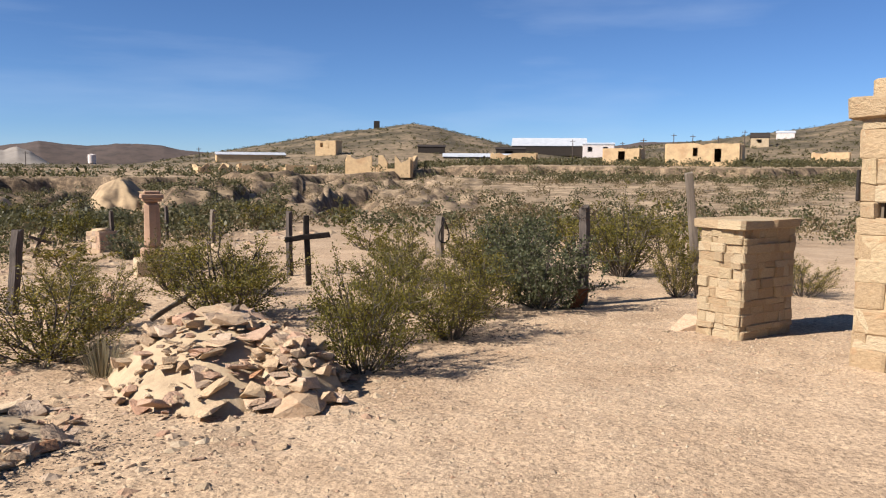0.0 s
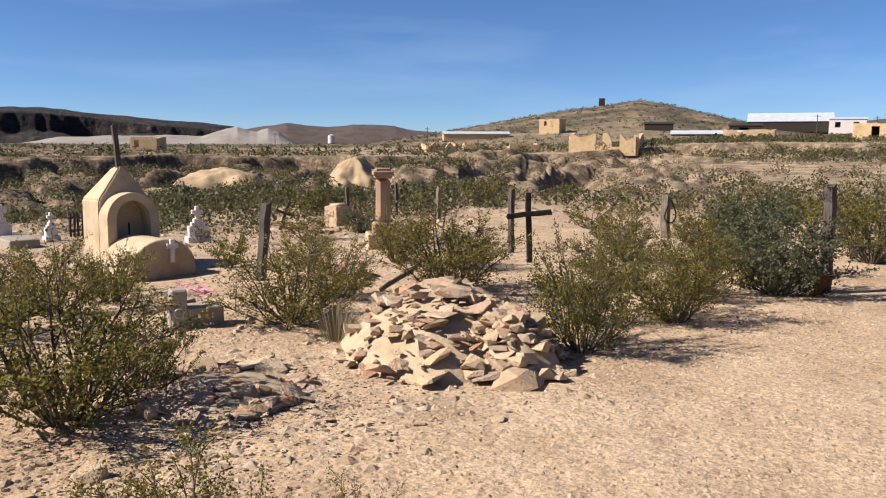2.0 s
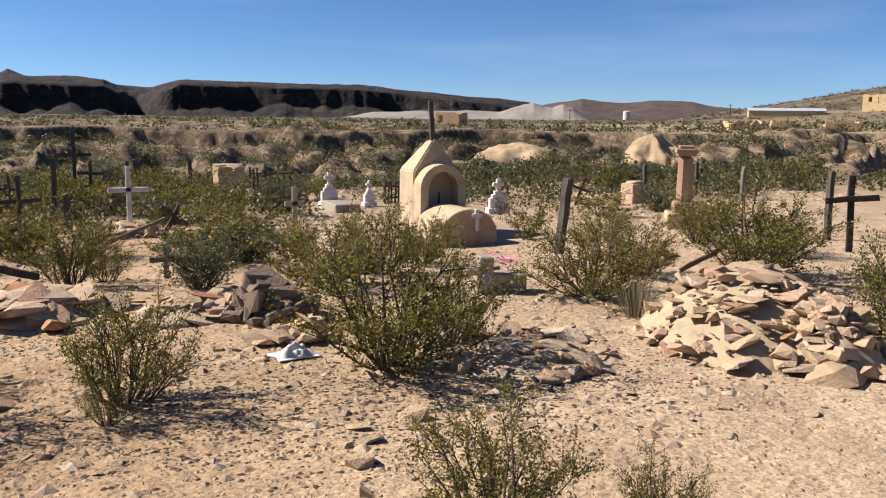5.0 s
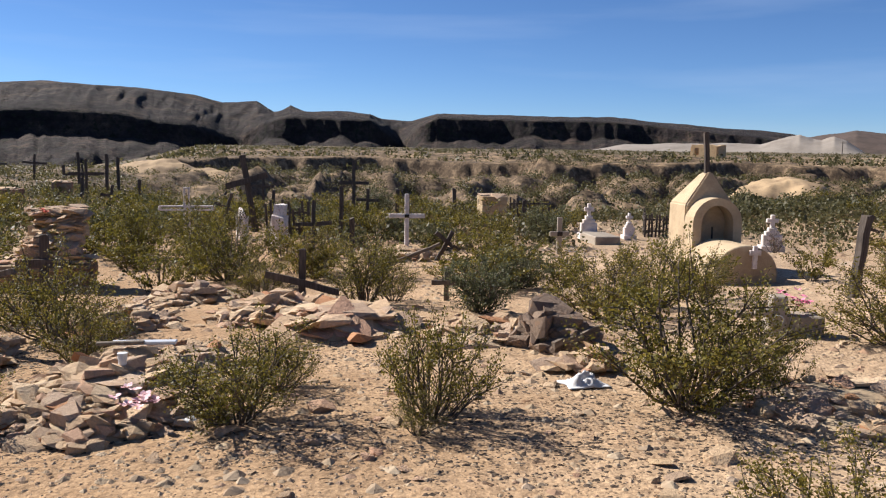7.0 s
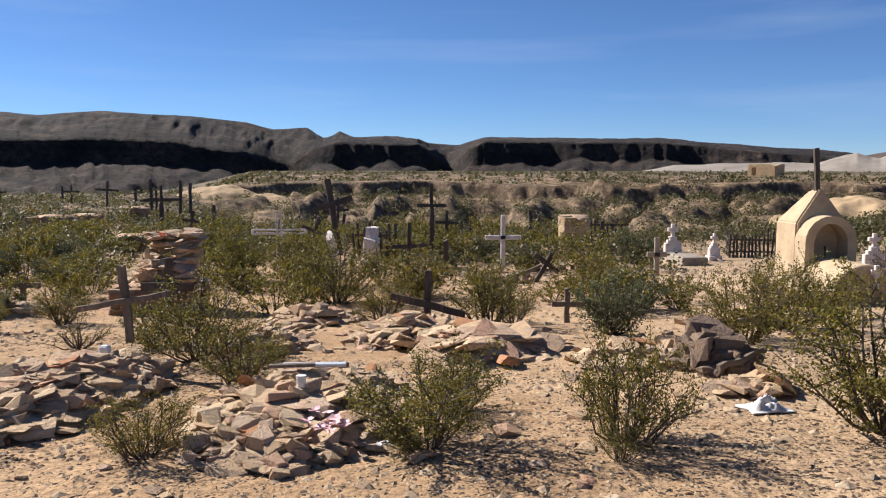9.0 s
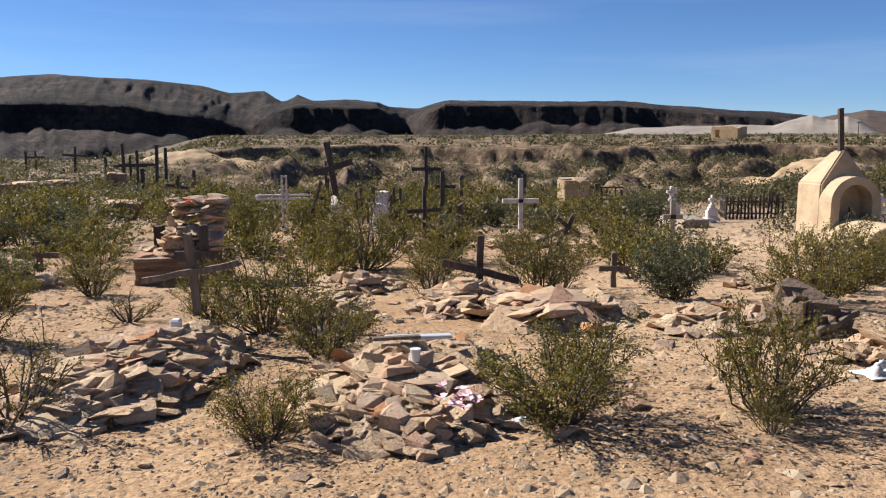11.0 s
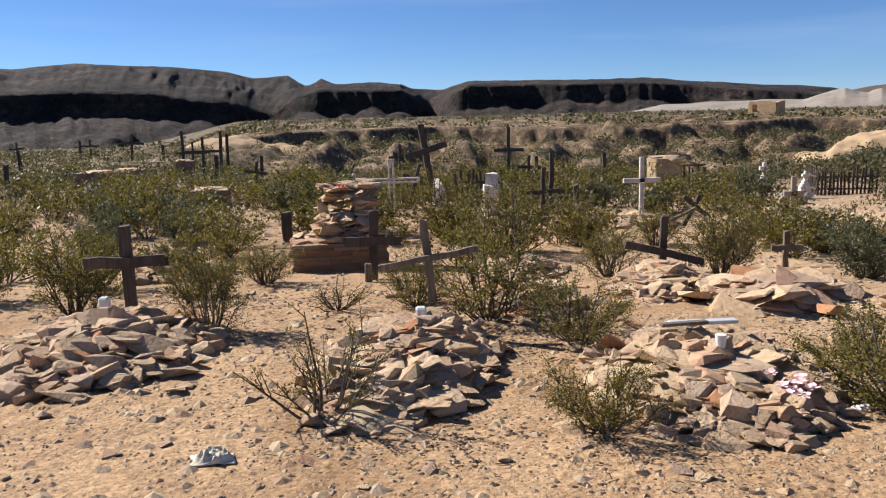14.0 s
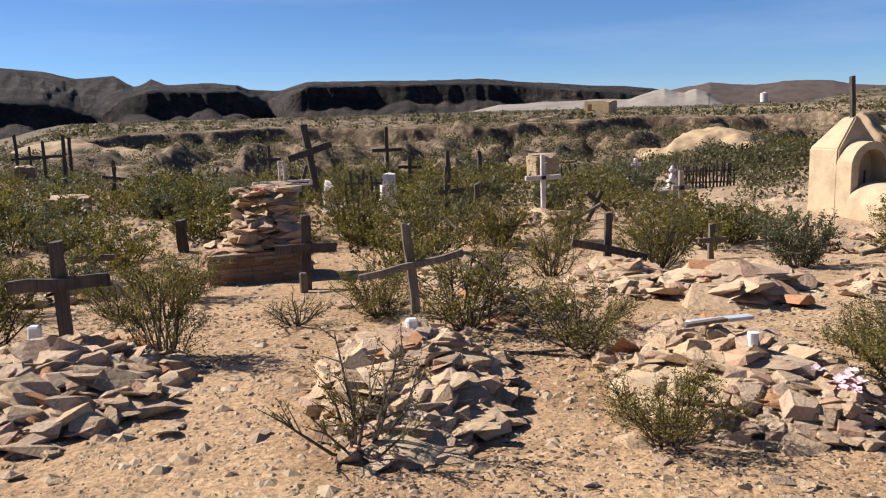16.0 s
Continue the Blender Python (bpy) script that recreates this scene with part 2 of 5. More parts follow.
M_TAILINGS = mat_plaster("pale_tailings", (0.276, 0.242, 0.205), (0.192, 0.163, 0.134), scale=0.04)
M_FAR_HILL = mat_plaster("far_red_hill", (0.095, 0.070, 0.058), (0.048, 0.040, 0.034), scale=0.02)
M_MOUND = mat_plaster("earth_bank", (0.40, 0.285, 0.165), (0.25, 0.175, 0.105), scale=0.5, amount=1.0)
M_DARK = mat_plain("dark_timber", (0.025, 0.020, 0.015), (0.049, 0.038, 0.032), 0.9)
# litter browns, kept dark so they also stand in for shrub shadow
M_LITTER_SHADE = mat_stone("leaf_litter", [(0.060, 0.044, 0.032), (0.101, 0.074, 0.054), (0.044, 0.032, 0.025), (0.131, 0.098, 0.071)], spread="island")
M_CLEAR = mat_plain("clouded_plastic", (0.55, 0.56, 0.55), (0.70, 0.70, 0.68), 0.35)
def fade(a, b, v):
    t = np.clip((v - a) / (b - a), 0, 1)
    return t * t * (3 - 2 * t)


def lattice(ix, iy, seed):
    h = (ix.astype(np.int64) * 374761393 + iy.astype(np.int64) * 668265263 + seed * 974711) & 0x7FFFFFFF
    h = ((h ^ (h >> 13)) * 1274126177) & 0x7FFFFFFF
    return ((h ^ (h >> 16)) & 0xFFFF) / 65535.0


def vnoise(x, y, seed=0):
    ix, iy = np.floor(x), np.floor(y)
    fx, fy = x - ix, y - iy
    fx, fy = fx * fx * (3 - 2 * fx), fy * fy * (3 - 2 * fy)
    a, b = lattice(ix, iy, seed), lattice(ix + 1, iy, seed)
    c, d = lattice(ix, iy + 1, seed), lattice(ix + 1, iy + 1, seed)
    return (a * (1 - fx) + b * fx) * (1 - fy) + (c * (1 - fx) + d * fx) * fy - 0.5


def fbm(x, y, octaves=4, seed=0):
    total = 0
    for o in range(octaves):
        total = total + vnoise(x * 2 ** o + 17.3 * o, y * 2 ** o - 9.1 * o, seed + o) / 2 ** o
    return total


def smooth_ground(x, y):
    """The burial ground and what lies behind it, without the small bumps."""
    x, y = np.asarray(x, float), np.asarray(y, float)
    d = y - np.maximum(0, x - 1) * 0.6
    z = -0.25 * fade(6.5, 11, d) - 0.18 * fade(15, 22, d)
    z = z - 0.26 * fade(14, 18, y) * fade(-0.2, 1.5, x) * (1 - fade(6, 10, x))
    r = np.hypot(x + 3, y)
    az = np.degrees(np.arctan2(-(x + 3), y))
    left = fade(13, 21, az)
    # dry wash behind the graves, its far bank and the terrace
    rim = 84 + 4 * np.sin(az * 0.21 + 1.0) + 1.2 * np.sin(az * 0.77) + 3.0 * fbm(az * 0.45, az * 0 + 0.5, 6, 19)
    wash = -1.9 * fade(24, 42, d) * (1 - 0.66 * fade(48, 80, r)) * (1 - fade(rim, rim + 0.8, r)) * (1 - left)
    wash = wash * fade(-52, -30, az)
    bank = 0.98 * fade(rim - 0.3, rim + 0.8, r) * (1 - left) - 0.35 * fade(16, 27, r) * (1 - fade(30, 70, r)) * fade(-40, -60, az)
    rise = 0.55 * fade(95, 170, r) + 1.0 * fade(170, 600, r)
    rise = rise + 1.2 * fade(28, 110, r) * fade(-38, -62, az)
    low = -16 * fade(60, 340, r) * left
    far = -6 * fade(500, 1200, r)
    return z + wash + bank + rise * (1 - left) + low + far

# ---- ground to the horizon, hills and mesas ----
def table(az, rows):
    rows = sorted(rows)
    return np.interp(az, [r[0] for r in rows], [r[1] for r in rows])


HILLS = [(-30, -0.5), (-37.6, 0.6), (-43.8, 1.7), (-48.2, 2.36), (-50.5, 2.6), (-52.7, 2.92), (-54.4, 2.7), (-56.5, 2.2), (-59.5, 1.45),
         (-64, 0.9), (-69, 1.5), (-72.1, 1.8), (-75.2, 2.2), (-78.8, 2.6), (-81, 2.95), (-90, 3.4), (-105, 2.0), (-125, 0.5)]


def gaussian(x, y, cx, cy, sx, sy, turn=0):
    c, s = math.cos(radians(turn)), math.sin(radians(turn))
    u, v = (x - cx) * c + (y - cy) * s, -(x - cx) * s + (y - cy) * c
    return np.exp(-(u / sx) ** 2 - (v / sy) ** 2)


def height(x, y):
    x, y = np.asarray(x, float), np.asarray(y, float)
    z = smooth_ground(x, y)
    r = np.hypot(x + 3, y)
    az = np.degrees(np.arctan2(-(x + 3), y))
    # stony hill with the tower, and the rise beside the town
    crest = 1.6 + 430 * np.tan(np.radians(table(az, HILLS)))
    up = fade(190, 430, r) * (1 - fade(450, 900, r)) * fade(-31, -38, az)
    z = z + np.maximum(crest - z, 0) * up * (1 + 0.05 * fbm(x / 30, y / 30, 4, 7))
    # low rise
    z = z + 1.2 * gaussian(x, y, -13, 62, 9, 4)
    # washed-out gullies between clay humps
    worn = fade(30, 46, r) * (1 - fade(78, 83, r)) * fade(-62, -50, az) * (1 - fade(10, 18, az))
    ridge = 1 - 2.4 * np.abs(fbm(az / 4.2 + 0.02 * r, r / 22, 4, 91))
    z = z + worn * (2.1 * (ridge - 0.68) + 0.9 * fbm(x / 3.2, y / 3.2, 5, 92))
    # gullies in the far bank
    rough = fade(26, 55, r) * (1 - fade(110, 220, r)) * (1 - 0.7 * fade(70, 78, r) * (1 - fade(92, 100, r)))
    z = z + rough * (0.6 * fbm(x / 9, y / 6, 5, 11) + 0.42 * fbm(x / 1.6, y / 1.6, 4, 12)) * fade(-75, -35, az)
    z = z + 1.5 * fade(120, 400, r) * fbm(x / 60, y / 60, 4, 21)
    # small bumps underfoot
    near = 1 - fade(25, 60, r)
    z = z + near * (0.05 * fbm(x / 1.6, y / 1.6, 3, 5) * fade(1.6, 4.5, y - np.maximum(0, x - 1) * 0.55) + 0.012 * fbm(x / 0.3, y / 0.3, 2, 6))
    return z


def gz(x, y):
    return float(height(x, y))


def grid_mesh(name, X, Y, Z, mat, closed=False):
    rows, cols = X.shape
    verts = np.stack([X, Y, Z], -1).reshape(-1, 3)
    i = np.arange(rows - 1)[:, None] * cols
    last = cols if closed else cols - 1
    j = np.arange(last)[None, :]
    k = (j + 1) % cols
    faces = np.stack([i + j, i + k, i + cols + k, i + cols + j], -1).reshape(-1, 4)
    me = bpy.data.meshes.new(name)
    me.from_pydata(verts.tolist(), [], faces.tolist())
    me.polygons.foreach_set("use_smooth", np.ones(len(faces), bool))
    me.materials.append(mat)
    me.update()
    return new(name, me)


# polar sheet, finer where the walk looks
seen_az = np.arange(-100, 50, 0.34)
other_az = np.arange(50, 260, 4.0)
AZ = np.radians(np.concatenate([seen_az, other_az]))
R = np.concatenate([[0.02], np.geomspace(0.6, 30, 120), np.geomspace(30.6, 77, 110), np.linspace(77.4, 92, 62), np.geomspace(92.5, 130, 40), np.geomspace(134, 4200, 90)])
AZ2, R2 = np.meshgrid(AZ, R)
GX, GY = -3 - R2 * np.sin(AZ2), R2 * np.cos(AZ2)
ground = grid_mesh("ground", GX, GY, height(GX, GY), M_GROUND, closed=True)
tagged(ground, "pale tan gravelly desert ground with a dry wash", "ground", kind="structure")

SKYLINE = [(60, 3.0), (48, 3.3), (40, 3.5), (33, 3.6), (28.2, 3.65), (26.4, 3.52), (22.9, 3.89), (20.6, 3.76), (17.5, 3.68), (13.9, 3.33), (12.1, 2.89), (9.9, 3.04),
           (8.8, 2.32), (8.2, 2.45), (7.7, 2.82), (7.2, 2.6), (6.7, 2.42), (3.9, 2.49), (2.4, 2.31), (1.6, 2.02), (0.4, 1.95), (-0.5, 1.9), (-2.2, 2.42), (-7.5, 2.37),
           (-11.3, 2.26), (-13.8, 2.33), (-15.9, 2.07), (-18.4, 1.88), (-21.1, 1.62), (-23.4, 1.51), (-25.3, 1.27), (-27.1, 0.8), (-30, -0.5), (-34, -1.2)]
CLIFF = [(60, 1.9), (28, 1.95), (23.6, 2.1), (18.6, 1.95), (14, 1.1), (12, 0.5), (11, 0.6), (9.4, 1.6), (8, 2.0), (2.4, 1.9), (1.2, 1.0), (0.4, 0.2), (-0.3, 0.8), (-1.1, 1.6),
         (-2.2, 2.1), (-13.8, 2.0), (-18.4, 1.55), (-23, 1.1), (-27, 0.4), (-34, -1.3)]


def mesa():
    az = np.arange(-34, 60, 0.10)
    s = np.linspace(0, 1, 90)
    A, S = np.meshgrid(az, s)
    wob = fbm(A / 3.2, A * 0 + 3.3, 4, 31)
    fine = fbm(A / 0.7, S * 3, 3, 33)
    sky_z = 1.5 + 1500 * np.tan(np.radians(table(A, SKYLINE) + 0.035 * fbm(A * 1.7, A * 0, 3, 9)))
    cliff_r = 1160 + 13 * wob + 2.5 * fbm(A / 0.55, A * 0, 4, 36) + 1.0 * fine + 90 * np.exp(-((A - 0.4) / 1.1) ** 2) + 60 * np.exp(-((A - 11) / 2.6) ** 2)
    cliff_z = 1.5 + cliff_r * np.tan(np.radians(table(A, CLIFF) + 0.10 * wob))
    cliff_z = np.minimum(cliff_z, sky_z - 5)
    foot_z = 1.5 + 800 * np.tan(np.radians(np.interp(A, [-34, -18, 0, 12, 30, 60], [-0.9, -0.9, -1.3, -1.9, -2.3, -2.4])))
    drop = np.clip((cliff_z - foot_z) * (0.46 + 0.30 * wob + 0.06 * fbm(A / 0.8, A * 0 + 7, 4, 37)), 4, 44)
    talus_z = cliff_z - drop
    q1, q2, q3 = np.clip(S / 0.4, 0, 1), np.clip((S - 0.4) / 0.18, 0, 1), np.clip((S - 0.58) / 0.32, 0, 1)
    # foot and talus, stepped cliff, upper slope, back
    r = 800 + (cliff_r - 11 - 800) * q1 + 11 * q2 + (1500 - cliff_r) * q3 + 500 * np.clip((S - 0.9) / 0.1, 0, 1)
    ledge = q2
    z = foot_z + (talus_z - foot_z) * q1 ** 1.7 + drop * ledge + 2 * np.sin(np.pi * q2) * fbm(A / 0.35, q2 * 3, 4, 61) + (sky_z - cliff_z) * q3 ** 0.75 - 30 * np.clip((S - 0.9) / 0.1, 0, 1)
    spur = fbm(A / 2.6 + q1 * 1.5, q1 * 2.2, 6, 41)
    z = z + np.sin(np.pi * q1) ** 0.8 * 20 * spur + np.sin(np.pi * q3) * 0.24 * (sky_z - cliff_z) * fbm(A / 0.9 + q3 * 1.2, q3 * 1.3, 5, 51)
    t = np.radians(A)
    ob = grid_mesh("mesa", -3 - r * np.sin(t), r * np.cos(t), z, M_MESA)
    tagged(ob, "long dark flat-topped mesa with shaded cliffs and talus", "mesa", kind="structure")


mesa()

# ---- building kit ----
rng = random.Random(11)


def mesh_of(name, verts, faces, mat, smooth=False):
    me = bpy.data.meshes.new(name)
    me.from_pydata([tuple(v) for v in verts], [], [tuple(f) for f in faces])
    me.materials.append(mat)
    if smooth:
        me.polygons.foreach_set("use_smooth", [True] * len(me.polygons))
    me.update()
    return me


def part(name, bm, material, parent, label=""):
    """Links a bmesh, or a finished mesh, as one object under a thing or a part."""
    if isinstance(bm, bmesh.types.BMesh):
        me = bpy.data.meshes.new(name)
        bm.normal_update()
        bm.to_mesh(me)
        bm.free()
        me.materials.append(material)
    else:
        me = bm
    ob = new(name, me)
    ob.parent = parent
    return tagged(ob, label)


def thing(name, label, category, m, group="", kind=""):
    ob = new(name)
    ob.empty_display_size = 0.1
    ob.matrix_basis = m
    return tagged(ob, label, category, group, kind)


def at(x, y, dz=0.0, turn=0.0, lean_x=0.0, lean_y=0.0):
    return pose(x, y, gz(x, y) + dz, lean_x, lean_y, turn)


def box(bm, cx, cy, cz, sx, sy, sz, turn=0.0, lean=0.0, bevel=0.0, jitter=0.0):
    """A box, centred in x and y, with its centre at cz; lean turns it about y."""
    m = pose(cx, cy, cz, 0, lean, turn)
    made = bmesh.ops.create_cube(bm, size=1, matrix=m @ Matrix.Diagonal((sx, sy, sz, 1)))
    vs = made["verts"]
    if jitter:
        for v in vs:
            v.co += Vector((rng.uniform(-jitter, jitter), rng.uniform(-jitter, jitter), rng.uniform(-jitter, jitter)))
    if bevel:
        es = {e for v in vs for e in v.link_edges}
        bmesh.ops.bevel(bm, geom=list(es), offset=bevel, segments=1, affect="EDGES")
    return vs


def one_box(*a, **k):
    bm = bmesh.new()
    box(bm, *a, **k)
    return bm


def plank(length, w, d, wear=0.006, cuts=5):
    """An upright weathered board or post from z = 0, slightly bowed and chipped."""
    bm = bmesh.new()
    rings = []
    for i in range(cuts + 1):
        z = length * i / cuts
        ox, oy = rng.uniform(-wear, wear), rng.uniform(-wear, wear)
        k = 1 - 0.05 * rng.random()
        rings.append([bm.verts.new((ox + sx * w * k / 2 + rng.uniform(-wear, wear) * 0.4, oy + sy * d * k / 2, z + (rng.uniform(-wear, wear) * 2 if i == cuts else 0)))
                      for sx, sy in ((-1, -1), (-0.55, -1.12), (0.55, -1.12), (1, -1), (1, 1), (0.55, 1.1), (-0.55, 1.1), (-1, 1))])
    for a, b in zip(rings, rings[1:]):
        for i in range(8):
            j = (i + 1) % 8
            bm.faces.new((a[i], a[j], b[j], b[i]))
    bm.faces.new(rings[-1])
    bm.faces.new(rings[0][::-1])
    return bm


def wooden_cross(x, y, h, arm, arm_z, w=0.07, turn=0, lean=0, tip=0, arm_tilt=0, dz=-0.06, mat=None, label="", d=0.04, arm_shift=0.0, group="wooden crosses", arm_w=None):
    mat = mat or M_WOOD
    t = thing("grave_cross", label or "weathered dark wooden grave cross standing in stony ground", "cross", at(x, y, dz, turn, tip, lean), group)
    low = min(dz, 0)
    part("post", plank(h - low, w, d), mat, t)
    b = plank(arm, arm_w or w, d * 0.8)
    bmesh.ops.transform(b, matrix=pose(arm_shift - arm / 2 * math.cos(radians(arm_tilt)), -d * 0.85, arm_z - low - arm / 2 * math.sin(radians(arm_tilt)), 0, 90 - arm_tilt, 0), verts=b.verts)
    part("crossbeam", b, mat, t)
    return t


def rock_mesh(seed, flat=0.45, points=13, mat=None):
    r = random.Random(seed)
    bm = bmesh.new()
    for _ in range(points):
        v = Vector((r.gauss(0, 1), r.gauss(0, 1), r.gauss(0, 1))).normalized()
        # pull towards a slab with broken sides
        v = Vector((max(-0.72, min(0.72, v.x)), max(-0.6, min(0.6, v.y)), max(-0.5, min(0.5, v.z * 1.3)) * 2 * flat))
        bm.verts.new((v.x * r.uniform(0.85, 1.1), v.y * r.uniform(0.8, 1.1), v.z * r.uniform(0.85, 1.05)))
    hull = bmesh.ops.convex_hull(bm, input=bm.verts)
    loose = [g for g in hull["geom_interior"] if isinstance(g, bmesh.types.BMVert)]
    if loose:
        bmesh.ops.delete(bm, geom=loose, context="VERTS")
    me = bpy.data.meshes.new("stone")
    bm.normal_update()
    bm.to_mesh(me)
    bm.free()
    me.materials.append(mat or M_STONE)
    return me


SLABS = [rock_mesh(s, 0.075 + 0.03 * (s % 4), 15) for s in range(14)]
CHUNKS = [rock_mesh(100 + s, 0.30, 15) for s in range(8)]
RUSTY = [rock_mesh(200 + s, 0.18, 13, M_RUST_STONE) for s in range(3)]
DARKS = [rock_mesh(300 + s, 0.4, 14, M_DARK_STONE) for s in range(5)]


def mound_mesh(a, b, h, mat, seed, rings=9, seg=30):
    """A low earth mound, its rim sunk under the ground."""
    verts, faces = [(0, 0, h)], []
    for i in range(1, rings + 1):
        q = i / rings
        for j in range(seg):
            t = 2 * math.pi * j / seg
            k = 1 + 0.16 * noise.noise((math.cos(t) * 1.5 + seed, math.sin(t) * 1.5, 0))
            z = h * (1 - q * q) ** 1.1 if q < 1 else -0.08
            z += 0.12 * h * noise.noise((q * 4 * math.cos(t), q * 4 * math.sin(t), seed))
            verts.append((a * q * k * math.cos(t), b * q * k * math.sin(t), z))
    for j in range(seg):
        faces.append((0, 1 + j, 1 + (j + 1) % seg))
    for i in range(rings - 1):
        for j in range(seg):
            p, q = 1 + i * seg, 1 + (i + 1) * seg
            faces.append((p + j, q + j, q + (j + 1) % seg, p + (j + 1) % seg))
    return mesh_of("earth_mound", verts, faces, mat, True)


def clay_mound(x, y, a, b, top, turn, seed, label):
    """A bare eroded clay hump with rills running down its sides."""
    n, m = 96, 30
    T, Q = np.meshgrid(np.linspace(0, 2 * np.pi, n, endpoint=False), np.linspace(0.0, 1, m))
    wob = 1 + 0.22 * fbm(np.cos(T) * 1.2 + seed, np.sin(T) * 1.2, 4, seed)
    px, py = a * Q * wob * np.cos(T), b * Q * wob * np.sin(T)
    rill = np.abs(fbm(px / 2.6 + seed, py / 2.6, 5, seed + 3))
    c, s = math.cos(radians(turn)), math.sin(radians(turn))
    X, Y = x + px * c - py * s, y + px * s + py * c
    low = np.minimum(-1.2, height(X, Y)) - 0.4
    h = top - low
    Z = low + h * np.cos(np.pi / 2 * Q) ** 1.15 * (1 - 0.55 * rill * Q) + 0.5 * fbm(X / 2.0, Y / 2.0, 5, seed + 5) * (1 - Q ** 2)
    ob = grid_mesh("clay_mound", X, Y, Z, M_MOUND, closed=True)
    tagged(ob, label, "earth mound", kind="structure")


clay_mound(20.6, 50.0, 6.0, 6.5, 0.2, 20, 3, "bare pale clay mound at the edge of the wash")
clay_mound(29.5, 48.0, 6.5, 3.4, 0.85, 48, 5, "bare flat-topped clay bank beside a gully")
clay_mound(-22.5, 68.0, 9.0, 3.4, 0.45, -12, 11, "low tan clay spur at the end of the terrace")


def stone_grave(x, y, length, width, h, turn, count, size=(0.10, 0.26), label="", seed=1, rusty=0.04, chunky=0.42, core=True, edge=0.0, meshes=None):
    """A grave heaped with loose stones; turn: the way its length points, degrees from +x."""
    r = random.Random(seed)
    t = thing("stone_grave", label or "grave mound heaped with loose tan stone slabs", "grave", at(x, y, 0, turn), "stone-heaped graves")
    if core:
        part("earth_mound", mound_mesh(length / 2, width / 2, h * 0.9, M_EARTH, seed), None, t)
    for i in range(int(count * 1.95)):
        q, a = math.sqrt(r.random()), r.uniform(0, 2 * math.pi)
        if edge and r.random() < edge:
            q = r.uniform(0.8, 1.05)
        px, py = q * math.cos(a) * length / 2, q * math.sin(a) * width / 2
        s = size[0] * 0.8 + (size[1] * 1.15 - size[0] * 0.8) * r.random() ** 2.8 * (1.3 - 0.35 * q)
        pick = r.random()
        if meshes:
            me = r.choice(meshes)
        else:
            me = r.choice(RUSTY) if pick < rusty else (r.choice(CHUNKS) if pick < rusty + chunky else r.choice(SLABS))
        chunk = me in CHUNKS or me in DARKS
        if chunk:
            s *= 0.72
        s *= 0.62
        slope = -2 * h * q / max(width, 0.3)
        z = h * max(0, 1 - q * q) ** 1.1 + s * (0.16 if chunk else 0.06) * r.uniform(0.3, 1.3)
        base = gz(x, y)
        wx = x + px * math.cos(radians(turn)) - py * math.sin(radians(turn))
        wy = y + px * math.sin(radians(turn)) + py * math.cos(radians(turn))
        z += gz(wx, wy) - base
        ob = part("stone", me, None, t)
        lay = r.gauss(0, 12)
        e = Euler((radians(lay - slope * 14 * math.sin(a)), radians(r.gauss(0, 12) + slope * 14 * math.cos(a)), r.uniform(0, 6.28)))
        ob.matrix_basis = Matrix.LocRotScale((px, py, z), e, (s * r.uniform(0.8, 1.3), s * r.uniform(0.8, 1.2), s * r.uniform(0.8, 1.25)))
    return t


# ---- shrubs ----
def tube(verts, faces, pts, r0, r1, sides=4):
    start = len(verts)
    n = len(pts)
    for i, p in enumerate(pts):
        d = (pts[min(i + 1, n - 1)] - pts[max(i - 1, 0)]).normalized()
        u = d.cross(Vector((0.31, 0.77, 0.2))).normalized()
        v = d.cross(u)
        r = r0 + (r1 - r0) * i / (n - 1)
        for k in range(sides):
            a = 2 * math.pi * k / sides
            verts.append(p + (u * math.cos(a) + v * math.sin(a)) * r)
    for i in range(n - 1):
        for k in range(sides):
            j = (k + 1) % sides
            faces.append((start + i * sides + k, start + i * sides + j, start + (i + 1) * sides + j, start + (i + 1) * sides + k))


